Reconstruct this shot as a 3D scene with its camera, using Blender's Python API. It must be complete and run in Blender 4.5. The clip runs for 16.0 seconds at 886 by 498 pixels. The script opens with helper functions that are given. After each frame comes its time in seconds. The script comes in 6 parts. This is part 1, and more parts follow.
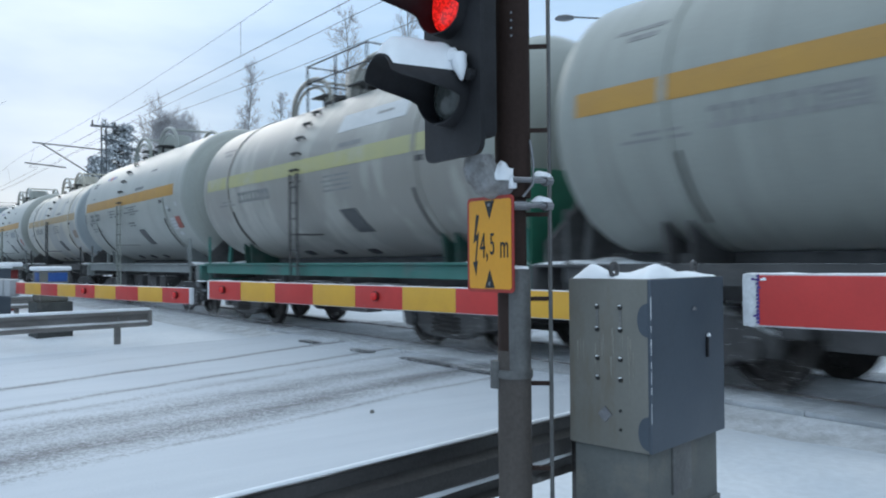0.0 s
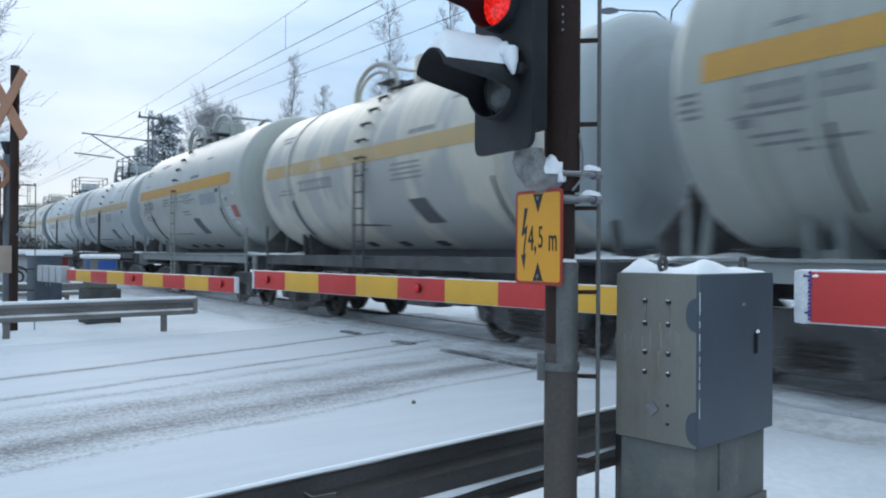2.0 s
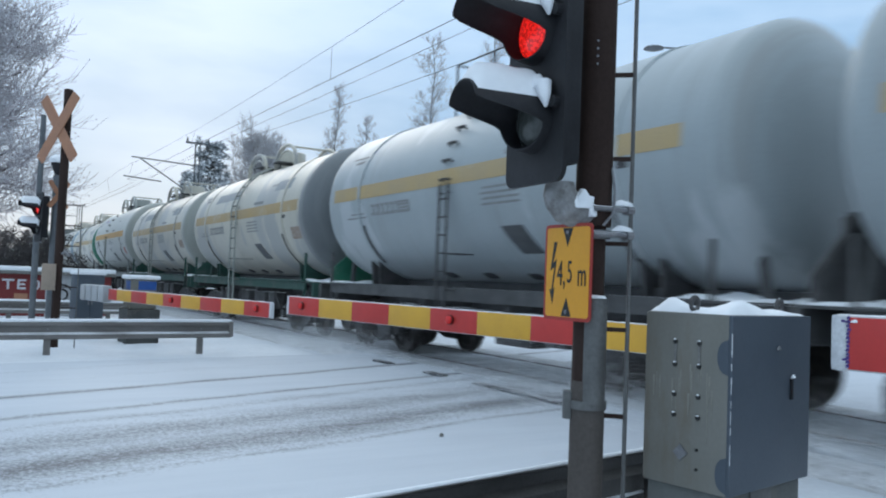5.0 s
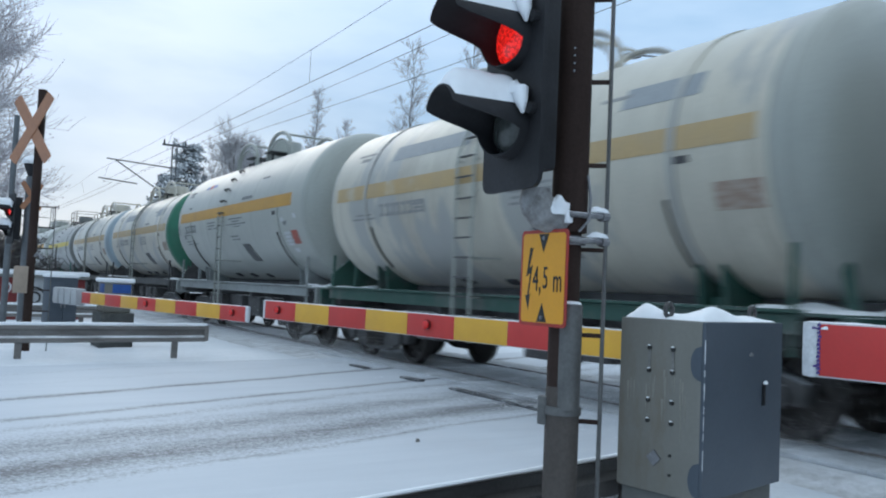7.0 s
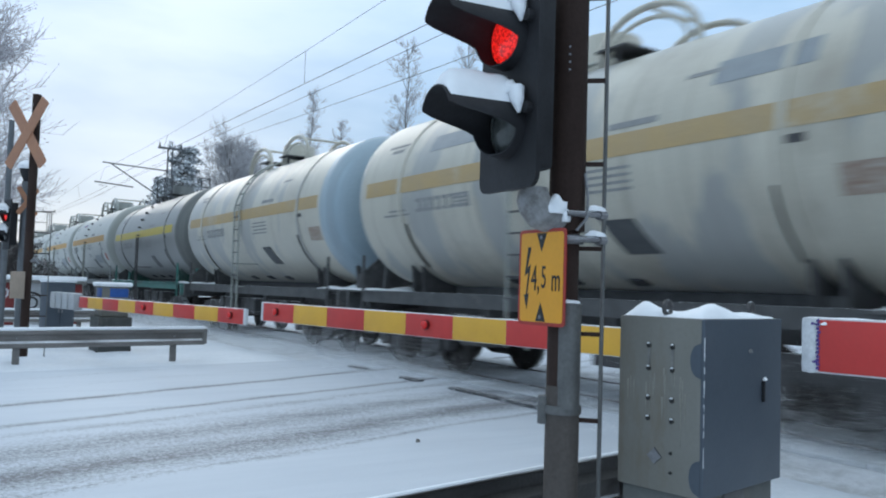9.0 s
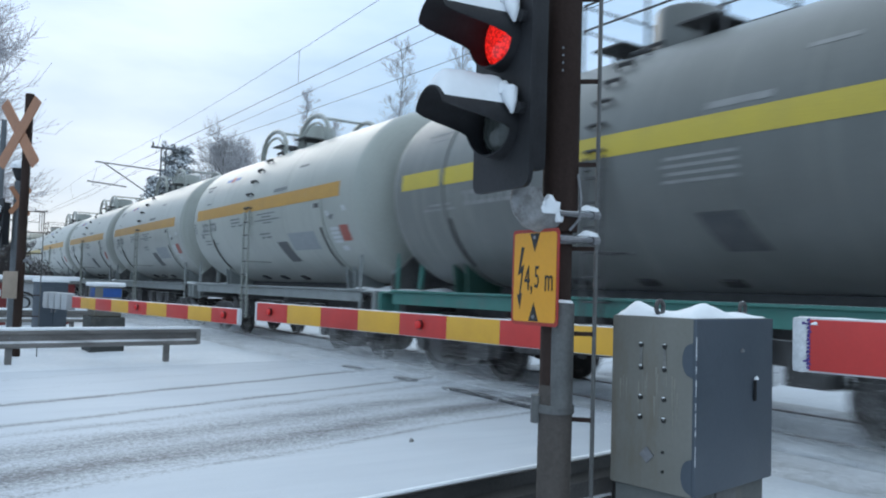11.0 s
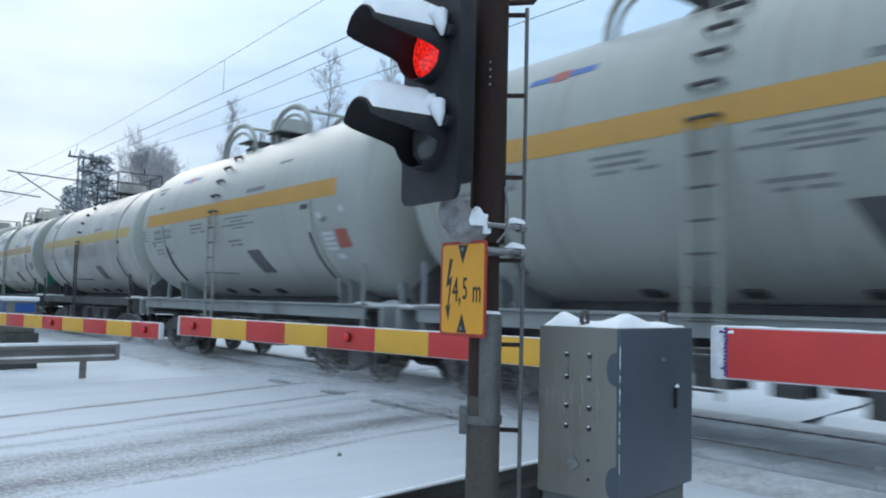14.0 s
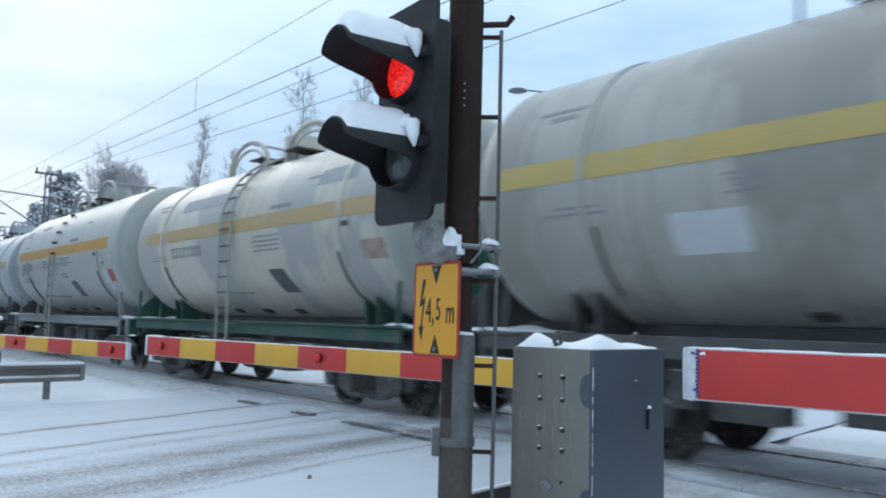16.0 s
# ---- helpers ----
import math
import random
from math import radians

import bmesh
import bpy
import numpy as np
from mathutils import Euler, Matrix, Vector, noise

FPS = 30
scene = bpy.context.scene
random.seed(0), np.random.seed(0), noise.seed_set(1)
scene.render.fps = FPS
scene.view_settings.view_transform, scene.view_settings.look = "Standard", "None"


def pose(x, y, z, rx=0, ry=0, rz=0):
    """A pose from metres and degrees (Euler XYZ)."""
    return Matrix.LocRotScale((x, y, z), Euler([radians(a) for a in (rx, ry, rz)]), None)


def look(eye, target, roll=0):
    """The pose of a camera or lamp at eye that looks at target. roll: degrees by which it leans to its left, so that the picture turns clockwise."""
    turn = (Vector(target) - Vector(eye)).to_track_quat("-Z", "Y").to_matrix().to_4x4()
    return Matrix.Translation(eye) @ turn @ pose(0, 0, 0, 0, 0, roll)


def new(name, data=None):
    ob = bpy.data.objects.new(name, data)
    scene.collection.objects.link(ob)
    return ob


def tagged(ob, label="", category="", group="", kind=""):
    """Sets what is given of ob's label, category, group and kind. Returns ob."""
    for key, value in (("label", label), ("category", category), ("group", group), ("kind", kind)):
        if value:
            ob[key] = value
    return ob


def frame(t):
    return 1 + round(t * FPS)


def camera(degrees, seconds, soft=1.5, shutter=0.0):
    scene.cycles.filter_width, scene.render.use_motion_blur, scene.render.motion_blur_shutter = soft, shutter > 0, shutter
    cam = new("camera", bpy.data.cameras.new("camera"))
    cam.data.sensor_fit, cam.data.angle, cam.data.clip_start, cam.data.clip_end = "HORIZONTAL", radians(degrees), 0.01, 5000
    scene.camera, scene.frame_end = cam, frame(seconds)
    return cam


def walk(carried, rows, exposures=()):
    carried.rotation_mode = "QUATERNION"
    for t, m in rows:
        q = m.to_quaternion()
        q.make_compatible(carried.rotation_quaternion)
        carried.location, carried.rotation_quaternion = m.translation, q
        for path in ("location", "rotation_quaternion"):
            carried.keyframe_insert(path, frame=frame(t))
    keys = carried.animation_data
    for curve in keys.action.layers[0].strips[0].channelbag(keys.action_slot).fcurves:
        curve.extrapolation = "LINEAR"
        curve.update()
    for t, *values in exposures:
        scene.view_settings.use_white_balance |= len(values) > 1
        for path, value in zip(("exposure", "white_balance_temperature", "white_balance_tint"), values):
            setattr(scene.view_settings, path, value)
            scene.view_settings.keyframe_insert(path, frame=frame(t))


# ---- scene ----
cam = camera(57.99, 16.0, soft=2.0, shutter=0.36)
PATH = [
    (0.0, pose(0.041, 0.006, 1.403, 90.756, 0.462, -36.434)),
    (0.5, pose(0.026, -0.004, 1.406, 91.821, 0.649, -36.157)),
    (1.0, pose(0.004, -0.011, 1.400, 92.810, 0.401, -35.467)),
    (1.5, pose(-0.010, -0.006, 1.401, 92.574, -0.293, -35.201)),
    (2.0, pose(-0.015, 0.000, 1.397, 90.286, -0.328, -33.674)),
    (2.5, pose(-0.015, -0.011, 1.405, 91.414, -0.611, -33.066)),
    (3.0, pose(-0.021, -0.011, 1.405, 91.824, -0.848, -32.168)),
    (3.5, pose(-0.005, 0.001, 1.400, 92.077, -0.927, -30.941)),
    (6.0, pose(0.050, 0.002, 1.396, 92.835, -2.806, -31.538)),
    (6.5, pose(0.047, -0.002, 1.400, 92.900, -2.603, -32.081)),
    (7.0, pose(0.050, -0.001, 1.398, 92.908, -2.557, -32.522)),
    (7.5, pose(0.046, -0.003, 1.402, 92.965, -2.290, -32.832)),
    (8.0, pose(0.049, -0.001, 1.404, 92.899, -2.111, -32.954)),
    (8.5, pose(0.052, 0.001, 1.405, 92.792, -1.940, -32.911)),
    (9.0, pose(0.050, 0.004, 1.404, 92.859, -1.767, -32.678)),
    (11.5, pose(0.041, -0.013, 1.404, 92.938, -1.800, -33.446)),
    (12.0, pose(0.036, -0.018, 1.405, 93.416, -1.711, -33.957)),
    (12.5, pose(0.042, -0.018, 1.401, 93.547, -1.378, -34.574)),
    (13.0, pose(0.047, -0.016, 1.406, 93.662, -0.842, -35.341)),
    (13.5, pose(0.052, -0.018, 1.402, 93.812, -0.925, -36.786)),
    (14.0, pose(0.044, -0.009, 1.403, 93.868, -1.382, -38.222)),
    (14.5, pose(0.053, -0.003, 1.402, 93.945, -1.290, -38.967)),
    (15.0, pose(0.048, -0.001, 1.406, 94.737, -1.124, -39.642)),
    (15.5, pose(0.044, 0.006, 1.403, 94.982, -1.452, -39.932)),
    (16.0, pose(0.045, 0.002, 1.406, 95.343, -1.546, -40.242)),
]
# the film camera's own slow change of exposure
walk(cam, PATH, [(0.0, -0.08), (1.25, 0.03), (3.5, -0.07), (6.0, -0.11), (9.0, -0.06), (11.5, 0.0), (13.5, 0.0), (14.5, 0.04), (16.0, 0.04)])


# ---- world and light: overcast winter afternoon ----
world = bpy.data.worlds.new("overcast")
scene.world = world
world.use_nodes = True
wn = world.node_tree
wn.nodes.clear()


def wnode(kind, **sets):
    n = wn.nodes.new(kind)
    for k, v in sets.items():
        n.inputs[k.replace("_", " ")].default_value = v
    return n


w_out = wnode("ShaderNodeOutputWorld")
w_add = wnode("ShaderNodeAddShader")
w_sky = wnode("ShaderNodeTexSky")
w_sky.sky_type, w_sky.sun_disc = "NISHITA", False
w_sky.sun_elevation, w_sky.sun_rotation = radians(20), radians(10)
w_bg1 = wnode("ShaderNodeBackground", Strength=0.012)
w_bg2 = wnode("ShaderNodeBackground", Strength=0.80)
w_tc = wnode("ShaderNodeTexCoord")
w_map = wnode("ShaderNodeMapping", Scale=(1.3, 1.3, 4.2), Location=(0.3, 0.5, 0.1))
w_noise = wnode("ShaderNodeTexNoise", Scale=1.5, Detail=6.0, Roughness=0.5)
w_ramp = wnode("ShaderNodeValToRGB")
els = w_ramp.color_ramp.elements
els[0].position, els[0].color = 0.36, (0.31, 0.50, 0.73, 1)
els[1].position, els[1].color = 0.68, (0.54, 0.69, 0.875, 1)
mid = els.new(0.5)
mid.color = (0.46, 0.64, 0.86, 1)
# an overcast sky is brighter overhead than along the horizon
w_sep = wnode("ShaderNodeSeparateXYZ")
w_lift = wnode("ShaderNodeMapRange", From_Min=0.0, From_Max=1.0, To_Min=0.86, To_Max=1.95)
wl = wn.links.new
wl(w_tc.outputs["Generated"], w_map.inputs["Vector"])
wl(w_map.outputs[0], w_noise.inputs["Vector"])
wl(w_noise.outputs["Fac"], w_ramp.inputs["Fac"])
w_over = wnode("ShaderNodeMapRange", From_Min=0.30, From_Max=0.85)
w_mix = wn.nodes.new("ShaderNodeMix")
w_mix.data_type = "RGBA"
w_mix.inputs[7].default_value = (0.58, 0.70, 0.81, 1)     # grey cloud overhead
wl(w_sep.outputs["Z"], w_over.inputs["Value"])
wl(w_over.outputs[0], w_mix.inputs[0])
wl(w_ramp.outputs["Color"], w_mix.inputs[6])
wl(w_mix.outputs[2], w_bg2.inputs["Color"])
wl(w_tc.outputs["Generated"], w_sep.inputs[0])
wl(w_sep.outputs["Z"], w_lift.inputs["Value"])
wl(w_lift.outputs[0], w_bg2.inputs["Strength"])
wl(w_sky.outputs["Color"], w_bg1.inputs["Color"])
wl(w_bg1.outputs[0], w_add.inputs[0])
wl(w_bg2.outputs[0], w_add.inputs[1])
wl(w_add.outputs[0], w_out.inputs["Surface"])

sun = new("sun", bpy.data.lights.new("sun", "SUN"))
sun.data.energy, sun.data.angle, sun.data.color = 0.5, radians(25), (1.0, 0.95, 0.88)
sun.matrix_basis = look((0, 0, 0), (-0.17, -0.92, -0.36))


# ---- materials ----
def mat(name, c1, c2=None, rough=0.6, metal=0.0, scale=6.0, stretch=(1, 1, 1), bump=0.15, fine=60.0, dirt=None, dirt_at=0.58, snow=0.0, spec=0.5, lo=0.35, hi=0.65, grain=0.25):
    """A surface with two scales of colour change, fine relief, blotches of dirt and snow lying on faces that look up."""
    m = bpy.data.materials.new(name)
    m.use_nodes = True
    nt = m.node_tree
    bsdf = nt.nodes["Principled BSDF"]
    link = nt.links.new

    def node(kind, **sets):
        n = nt.nodes.new(kind)
        for k, v in sets.items():
            n.inputs[k.replace("_", " ")].default_value = v
        return n

    def ramp(src, p0, p1):
        n = node("ShaderNodeMapRange", From_Min=p0, From_Max=p1)
        link(src, n.inputs["Value"])
        return n.outputs[0]

    def mix(fac, a, b):
        n = nt.nodes.new("ShaderNodeMix")
        n.data_type = "RGBA"
        for socket, value in ((n.inputs[0], fac), (n.inputs[6], a), (n.inputs[7], b)):
            if isinstance(value, tuple):
                socket.default_value = (*value, 1) if len(value) == 3 else value
            else:
                link(value, socket)
        return n.outputs[2]

    tc = node("ShaderNodeTexCoord")
    info = node("ShaderNodeObjectInfo")
    shift = node("ShaderNodeVectorMath")
    shift.operation = "ADD"
    wide = node("ShaderNodeMath")
    wide.operation = "MULTIPLY"
    wide.inputs[1].default_value = 37.0
    link(info.outputs["Random"], wide.inputs[0])
    link(tc.outputs["Object"], shift.inputs[0])
    link(wide.outputs[0], shift.inputs[1])
    mp = node("ShaderNodeMapping", Scale=stretch)
    link(shift.outputs[0], mp.inputs["Vector"])
    n1 = node("ShaderNodeTexNoise", Scale=scale, Detail=5.0, Roughness=0.6)
    n2 = node("ShaderNodeTexNoise", Scale=fine, Detail=3.0)
    link(mp.outputs[0], n1.inputs["Vector"])
    link(shift.outputs[0], n2.inputs["Vector"])
    col = mix(ramp(n1.outputs["Fac"], lo, hi), c1, c2 or tuple(v * 0.8 for v in c1))
    fine_f = ramp(n2.outputs["Fac"], 0.3, 0.8)
    dark = nt.nodes.new("ShaderNodeMix")
    dark.data_type, dark.blend_type = "RGBA", "MULTIPLY"
    dark.inputs[0].default_value = grain
    link(col, dark.inputs[6])
    link(fine_f, dark.inputs[7])
    col = dark.outputs[2]
    if dirt:
        n3 = node("ShaderNodeTexNoise", Scale=scale * 0.45, Detail=8.0, Roughness=0.7)
        link(mp.outputs[0], n3.inputs["Vector"])
        col = mix(ramp(n3.outputs["Fac"], dirt_at, dirt_at + 0.14), col, dirt)
    if snow:
        geo = node("ShaderNodeNewGeometry")
        sep = node("ShaderNodeSeparateXYZ")
        link(geo.outputs["Normal"], sep.inputs[0])
        add = node("ShaderNodeMath")
        add.operation = "ADD"
        link(sep.outputs["Z"], add.inputs[0])
        link(n1.outputs["Fac"], add.inputs[1])
        col = mix(ramp(add.outputs[0], 1.5 - snow, 1.8 - snow), col, (0.82, 0.84, 0.86))
    link(col, bsdf.inputs["Base Color"])
    bsdf.inputs["Roughness"].default_value = rough
    bsdf.inputs["Metallic"].default_value = metal
    bsdf.inputs["Specular IOR Level"].default_value = spec
    if bump:
        b = node("ShaderNodeBump", Strength=bump, Distance=0.02)
        link(n2.outputs["Fac"], b.inputs["Height"])
        link(b.outputs[0], bsdf.inputs["Normal"])
    return m


def glow(name, colour, strength, base):
    m = bpy.data.materials.new(name)
    m.use_nodes = True
    b = m.node_tree.nodes["Principled BSDF"]
    b.inputs["Base Color"].default_value = (*base, 1)
    b.inputs["Roughness"].default_value = 0.25
    b.inputs["Emission Color"].default_value = (*colour, 1)
    b.inputs["Emission Strength"].default_value = strength
    return m


M_SNOW = mat("snow", (0.86, 0.875, 0.895), (0.82, 0.84, 0.865), rough=0.85, scale=1.2, bump=0.05, fine=25, spec=0.2, grain=0.05)
M_GROUND = mat("snow_ground", (0.71, 0.735, 0.77), (0.61, 0.65, 0.70), rough=0.8, scale=0.7, bump=0.35, fine=14, spec=0.2, grain=0.12)
M_BALLAST = mat("ballast", (0.50, 0.51, 0.52), (0.74, 0.76, 0.79), rough=0.95, scale=3.0, bump=0.9, fine=22)
M_MAST = mat("mast_paint", (0.036, 0.022, 0.018), (0.055, 0.036, 0.030), rough=0.75, spec=0.15, scale=5, stretch=(1, 1, 0.2), bump=0.1, dirt=(0.10, 0.085, 0.075), dirt_at=0.6)
M_MAST_LOW = mat("mast_weathered", (0.085, 0.072, 0.064), (0.115, 0.10, 0.09), rough=0.7, spec=0.25, scale=5, stretch=(1, 1, 0.2), bump=0.15, dirt=(0.06, 0.045, 0.038), dirt_at=0.58)
M_GREYMAST = mat("galvanised_pipe", (0.16, 0.16, 0.155), (0.115, 0.115, 0.113), rough=0.5, metal=0.3, scale=6, dirt=(0.13, 0.11, 0.09))
M_BLACK = mat("black_plastic", (0.015, 0.015, 0.017), (0.028, 0.028, 0.032), rough=0.6, spec=0.3, scale=4, bump=0.05, dirt=(0.04, 0.04, 0.042), dirt_at=0.66)
M_ELBOW = mat("frosted_elbow", (0.33, 0.33, 0.33), (0.20, 0.195, 0.19), rough=0.7, scale=16, bump=0.3, dirt=(0.08, 0.062, 0.052), dirt_at=0.54, snow=0.05)
M_STEEL = mat("zinc_steel", (0.30, 0.30, 0.31), (0.20, 0.20, 0.21), rough=0.45, metal=0.6, scale=9, snow=0.25)
M_GUARD = mat("guardrail_zinc", (0.17, 0.158, 0.148), (0.25, 0.235, 0.22), rough=0.55, metal=0.3, scale=3, stretch=(0.4, 0.4, 2), dirt=(0.05, 0.045, 0.042), snow=0.45)
# darker tone of the guardrail zinc for the near roadside
M_GUARD_DARK = mat("guardrail_dark", (0.060, 0.056, 0.055), (0.10, 0.095, 0.092), rough=0.5, metal=0.4, scale=3, stretch=(0.4, 0.4, 2), dirt=(0.03, 0.027, 0.026), snow=0.1)
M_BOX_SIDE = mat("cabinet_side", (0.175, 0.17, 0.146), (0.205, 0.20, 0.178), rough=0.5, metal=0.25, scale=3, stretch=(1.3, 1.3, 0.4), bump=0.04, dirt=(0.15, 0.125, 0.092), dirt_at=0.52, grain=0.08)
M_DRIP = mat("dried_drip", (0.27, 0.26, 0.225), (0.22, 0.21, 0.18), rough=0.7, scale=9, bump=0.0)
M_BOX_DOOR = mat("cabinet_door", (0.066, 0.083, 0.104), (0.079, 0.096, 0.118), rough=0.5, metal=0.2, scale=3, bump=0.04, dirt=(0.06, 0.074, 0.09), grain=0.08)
M_CONCRETE = mat("concrete", (0.24, 0.235, 0.22), (0.17, 0.168, 0.16), rough=0.9, scale=5, bump=0.4, fine=90)
M_PEDESTAL = mat("pedestal_dark", (0.085, 0.09, 0.085), (0.06, 0.062, 0.06), rough=0.85, scale=4, bump=0.3, dirt=(0.13, 0.125, 0.11))
M_PLINTH = mat("plinth_grey", (0.135, 0.14, 0.132), (0.105, 0.11, 0.104), rough=0.75, scale=4, bump=0.2, dirt=(0.16, 0.15, 0.13), dirt_at=0.56, grain=0.12)
M_RED = mat("boom_red", (0.58, 0.042, 0.035), (0.50, 0.035, 0.03), rough=0.4, scale=3, bump=0.03, grain=0.06, dirt=(0.42, 0.06, 0.05), dirt_at=0.62)
M_YELLOW = mat("boom_yellow", (0.74, 0.40, 0.04), (0.67, 0.355, 0.04), rough=0.4, scale=3, bump=0.03, grain=0.06)
M_WHITE = mat("white_paint", (0.72, 0.73, 0.74), (0.60, 0.61, 0.63), rough=0.45, scale=5, bump=0.05)
M_SIGN_Y = mat("sign_yellow", (0.74, 0.33, 0.015), (0.66, 0.29, 0.015), rough=0.4, scale=3, bump=0.02, grain=0.06)
M_SIGN_R = mat("sign_red", (0.42, 0.03, 0.02), (0.35, 0.028, 0.02), rough=0.4, scale=5, bump=0.03)
M_INK = mat("black_print", (0.012, 0.012, 0.012), (0.02, 0.02, 0.02), rough=0.5, bump=0.0)
M_CHIP = mat("paint_chips", (0.10, 0.06, 0.28), (0.07, 0.04, 0.18), rough=0.7, bump=0.0)
M_DARK = mat("dark_steel", (0.062, 0.060, 0.060), (0.10, 0.097, 0.097), rough=0.7, metal=0.1, scale=5, bump=0.3, dirt=(0.17, 0.165, 0.165), dirt_at=0.60, snow=0.2)
M_WHEEL = mat("wheel_steel", (0.05, 0.045, 0.042), (0.085, 0.075, 0.07), rough=0.6, metal=0.5, scale=7, dirt=(0.16, 0.15, 0.15))
M_RAIL = mat("rail_steel", (0.34, 0.33, 0.33), (0.20, 0.17, 0.155), rough=0.45, metal=0.5, scale=5, dirt=(0.6, 0.62, 0.65), dirt_at=0.55)
M_RUBBER = mat("crossing_panel", (0.36, 0.375, 0.39), (0.43, 0.45, 0.47), rough=0.85, scale=2.2, bump=0.3, dirt=(0.56, 0.58, 0.61), dirt_at=0.50, grain=0.12)
M_DRAIN = mat("drain_iron", (0.075, 0.076, 0.08), (0.12, 0.122, 0.127), rough=0.7, scale=6, bump=0.4, dirt=(0.60, 0.62, 0.65), dirt_at=0.52)
M_WIRE = mat("wire", (0.03, 0.03, 0.032), rough=0.6, bump=0.0)
M_GALV = mat("mast_galvanised", (0.17, 0.18, 0.19), (0.12, 0.13, 0.14), rough=0.6, metal=0.3, scale=4)
M_BLUE = mat("blue_panel", (0.03, 0.12, 0.42), (0.025, 0.10, 0.36), rough=0.4, bump=0.03)
M_ORANGE_X = mat("cross_orange", (0.46, 0.215, 0.115), (0.40, 0.19, 0.11), rough=0.5, scale=4)
M_BARK = mat("bark", (0.060, 0.048, 0.042), (0.11, 0.095, 0.085), rough=0.95, scale=6, stretch=(1, 1, 0.3), bump=0.5, snow=0.2)
M_BIRCH = mat("birch_bark", (0.36, 0.35, 0.34), (0.15, 0.14, 0.13), rough=0.9, scale=5, stretch=(1, 1, 2.5), bump=0.3)
M_TWIG = mat("frosted_twigs", (0.36, 0.335, 0.33), (0.60, 0.60, 0.62), rough=0.95, scale=2.0, bump=0.0, snow=0.15)
M_RIME = mat("rime", (0.80, 0.80, 0.83), (0.68, 0.68, 0.72), rough=0.95, scale=3.0, bump=0.0)
M_FROST = mat("heavy_frost", (0.66, 0.64, 0.67), (0.36, 0.32, 0.33), rough=0.95, scale=1.6, bump=0.0, snow=0.3)
M_NEEDLE = mat("pine_needles", (0.24, 0.26, 0.26), (0.46, 0.475, 0.49), rough=0.95, scale=2.0, bump=0.0, snow=1.05)
M_SHRUB = mat("shrub_twigs", (0.075, 0.062, 0.058), (0.17, 0.16, 0.165), rough=0.95, scale=1.0, bump=0.0, snow=0.2)
M_WALL_W = mat("white_wall", (0.52, 0.53, 0.54), (0.42, 0.43, 0.44), rough=0.8, scale=1.5, stretch=(1, 1, 0.4), dirt=(0.30, 0.29, 0.28))
M_TAN = mat("tan_plate", (0.40, 0.31, 0.24), (0.33, 0.26, 0.20), rough=0.7, scale=6, bump=0.03, dirt=(0.24, 0.19, 0.16), dirt_at=0.58)
M_WALL_R = mat("red_wall", (0.22, 0.028, 0.025), (0.17, 0.024, 0.022), rough=0.7, scale=2)
M_WOOD = mat("far_wood", (0.10, 0.09, 0.085), (0.20, 0.19, 0.19), rough=1.0, scale=0.3, bump=0.0)
M_LAMP_ON = glow("red_signal_lens", (1.0, 0.022, 0.016), 0.75, (0.25, 0.008, 0.008))
_n = M_LAMP_ON.node_tree
_v = _n.nodes.new("ShaderNodeTexVoronoi")
_v.inputs["Scale"].default_value = 85.0
_c = _n.nodes.new("ShaderNodeTexCoord")
_r = _n.nodes.new("ShaderNodeMapRange")
_r.inputs["From Min"].default_value, _r.inputs["From Max"].default_value = 0.0, 0.7
_r.inputs["To Min"].default_value, _r.inputs["To Max"].default_value = 1.4, 0.35
_n.links.new(_c.outputs["Object"], _v.inputs["Vector"])
_n.links.new(_v.outputs["Distance"], _r.inputs["Value"])
_n.links.new(_r.outputs[0], _n.nodes["Principled BSDF"].inputs["Emission Strength"])
M_BOOM_LAMP = glow("red_boom_lamp", (1.0, 0.04, 0.04), 0.14, (0.38, 0.015, 0.015))
M_LAMP_RIM = mat("lamp_rim", (0.16, 0.015, 0.015), (0.11, 0.012, 0.012), rough=0.4, bump=0.0)
M_LENS_OFF = mat("dark_lens", (0.055, 0.062, 0.058), (0.085, 0.092, 0.088), rough=0.2, scale=8, bump=0.1)


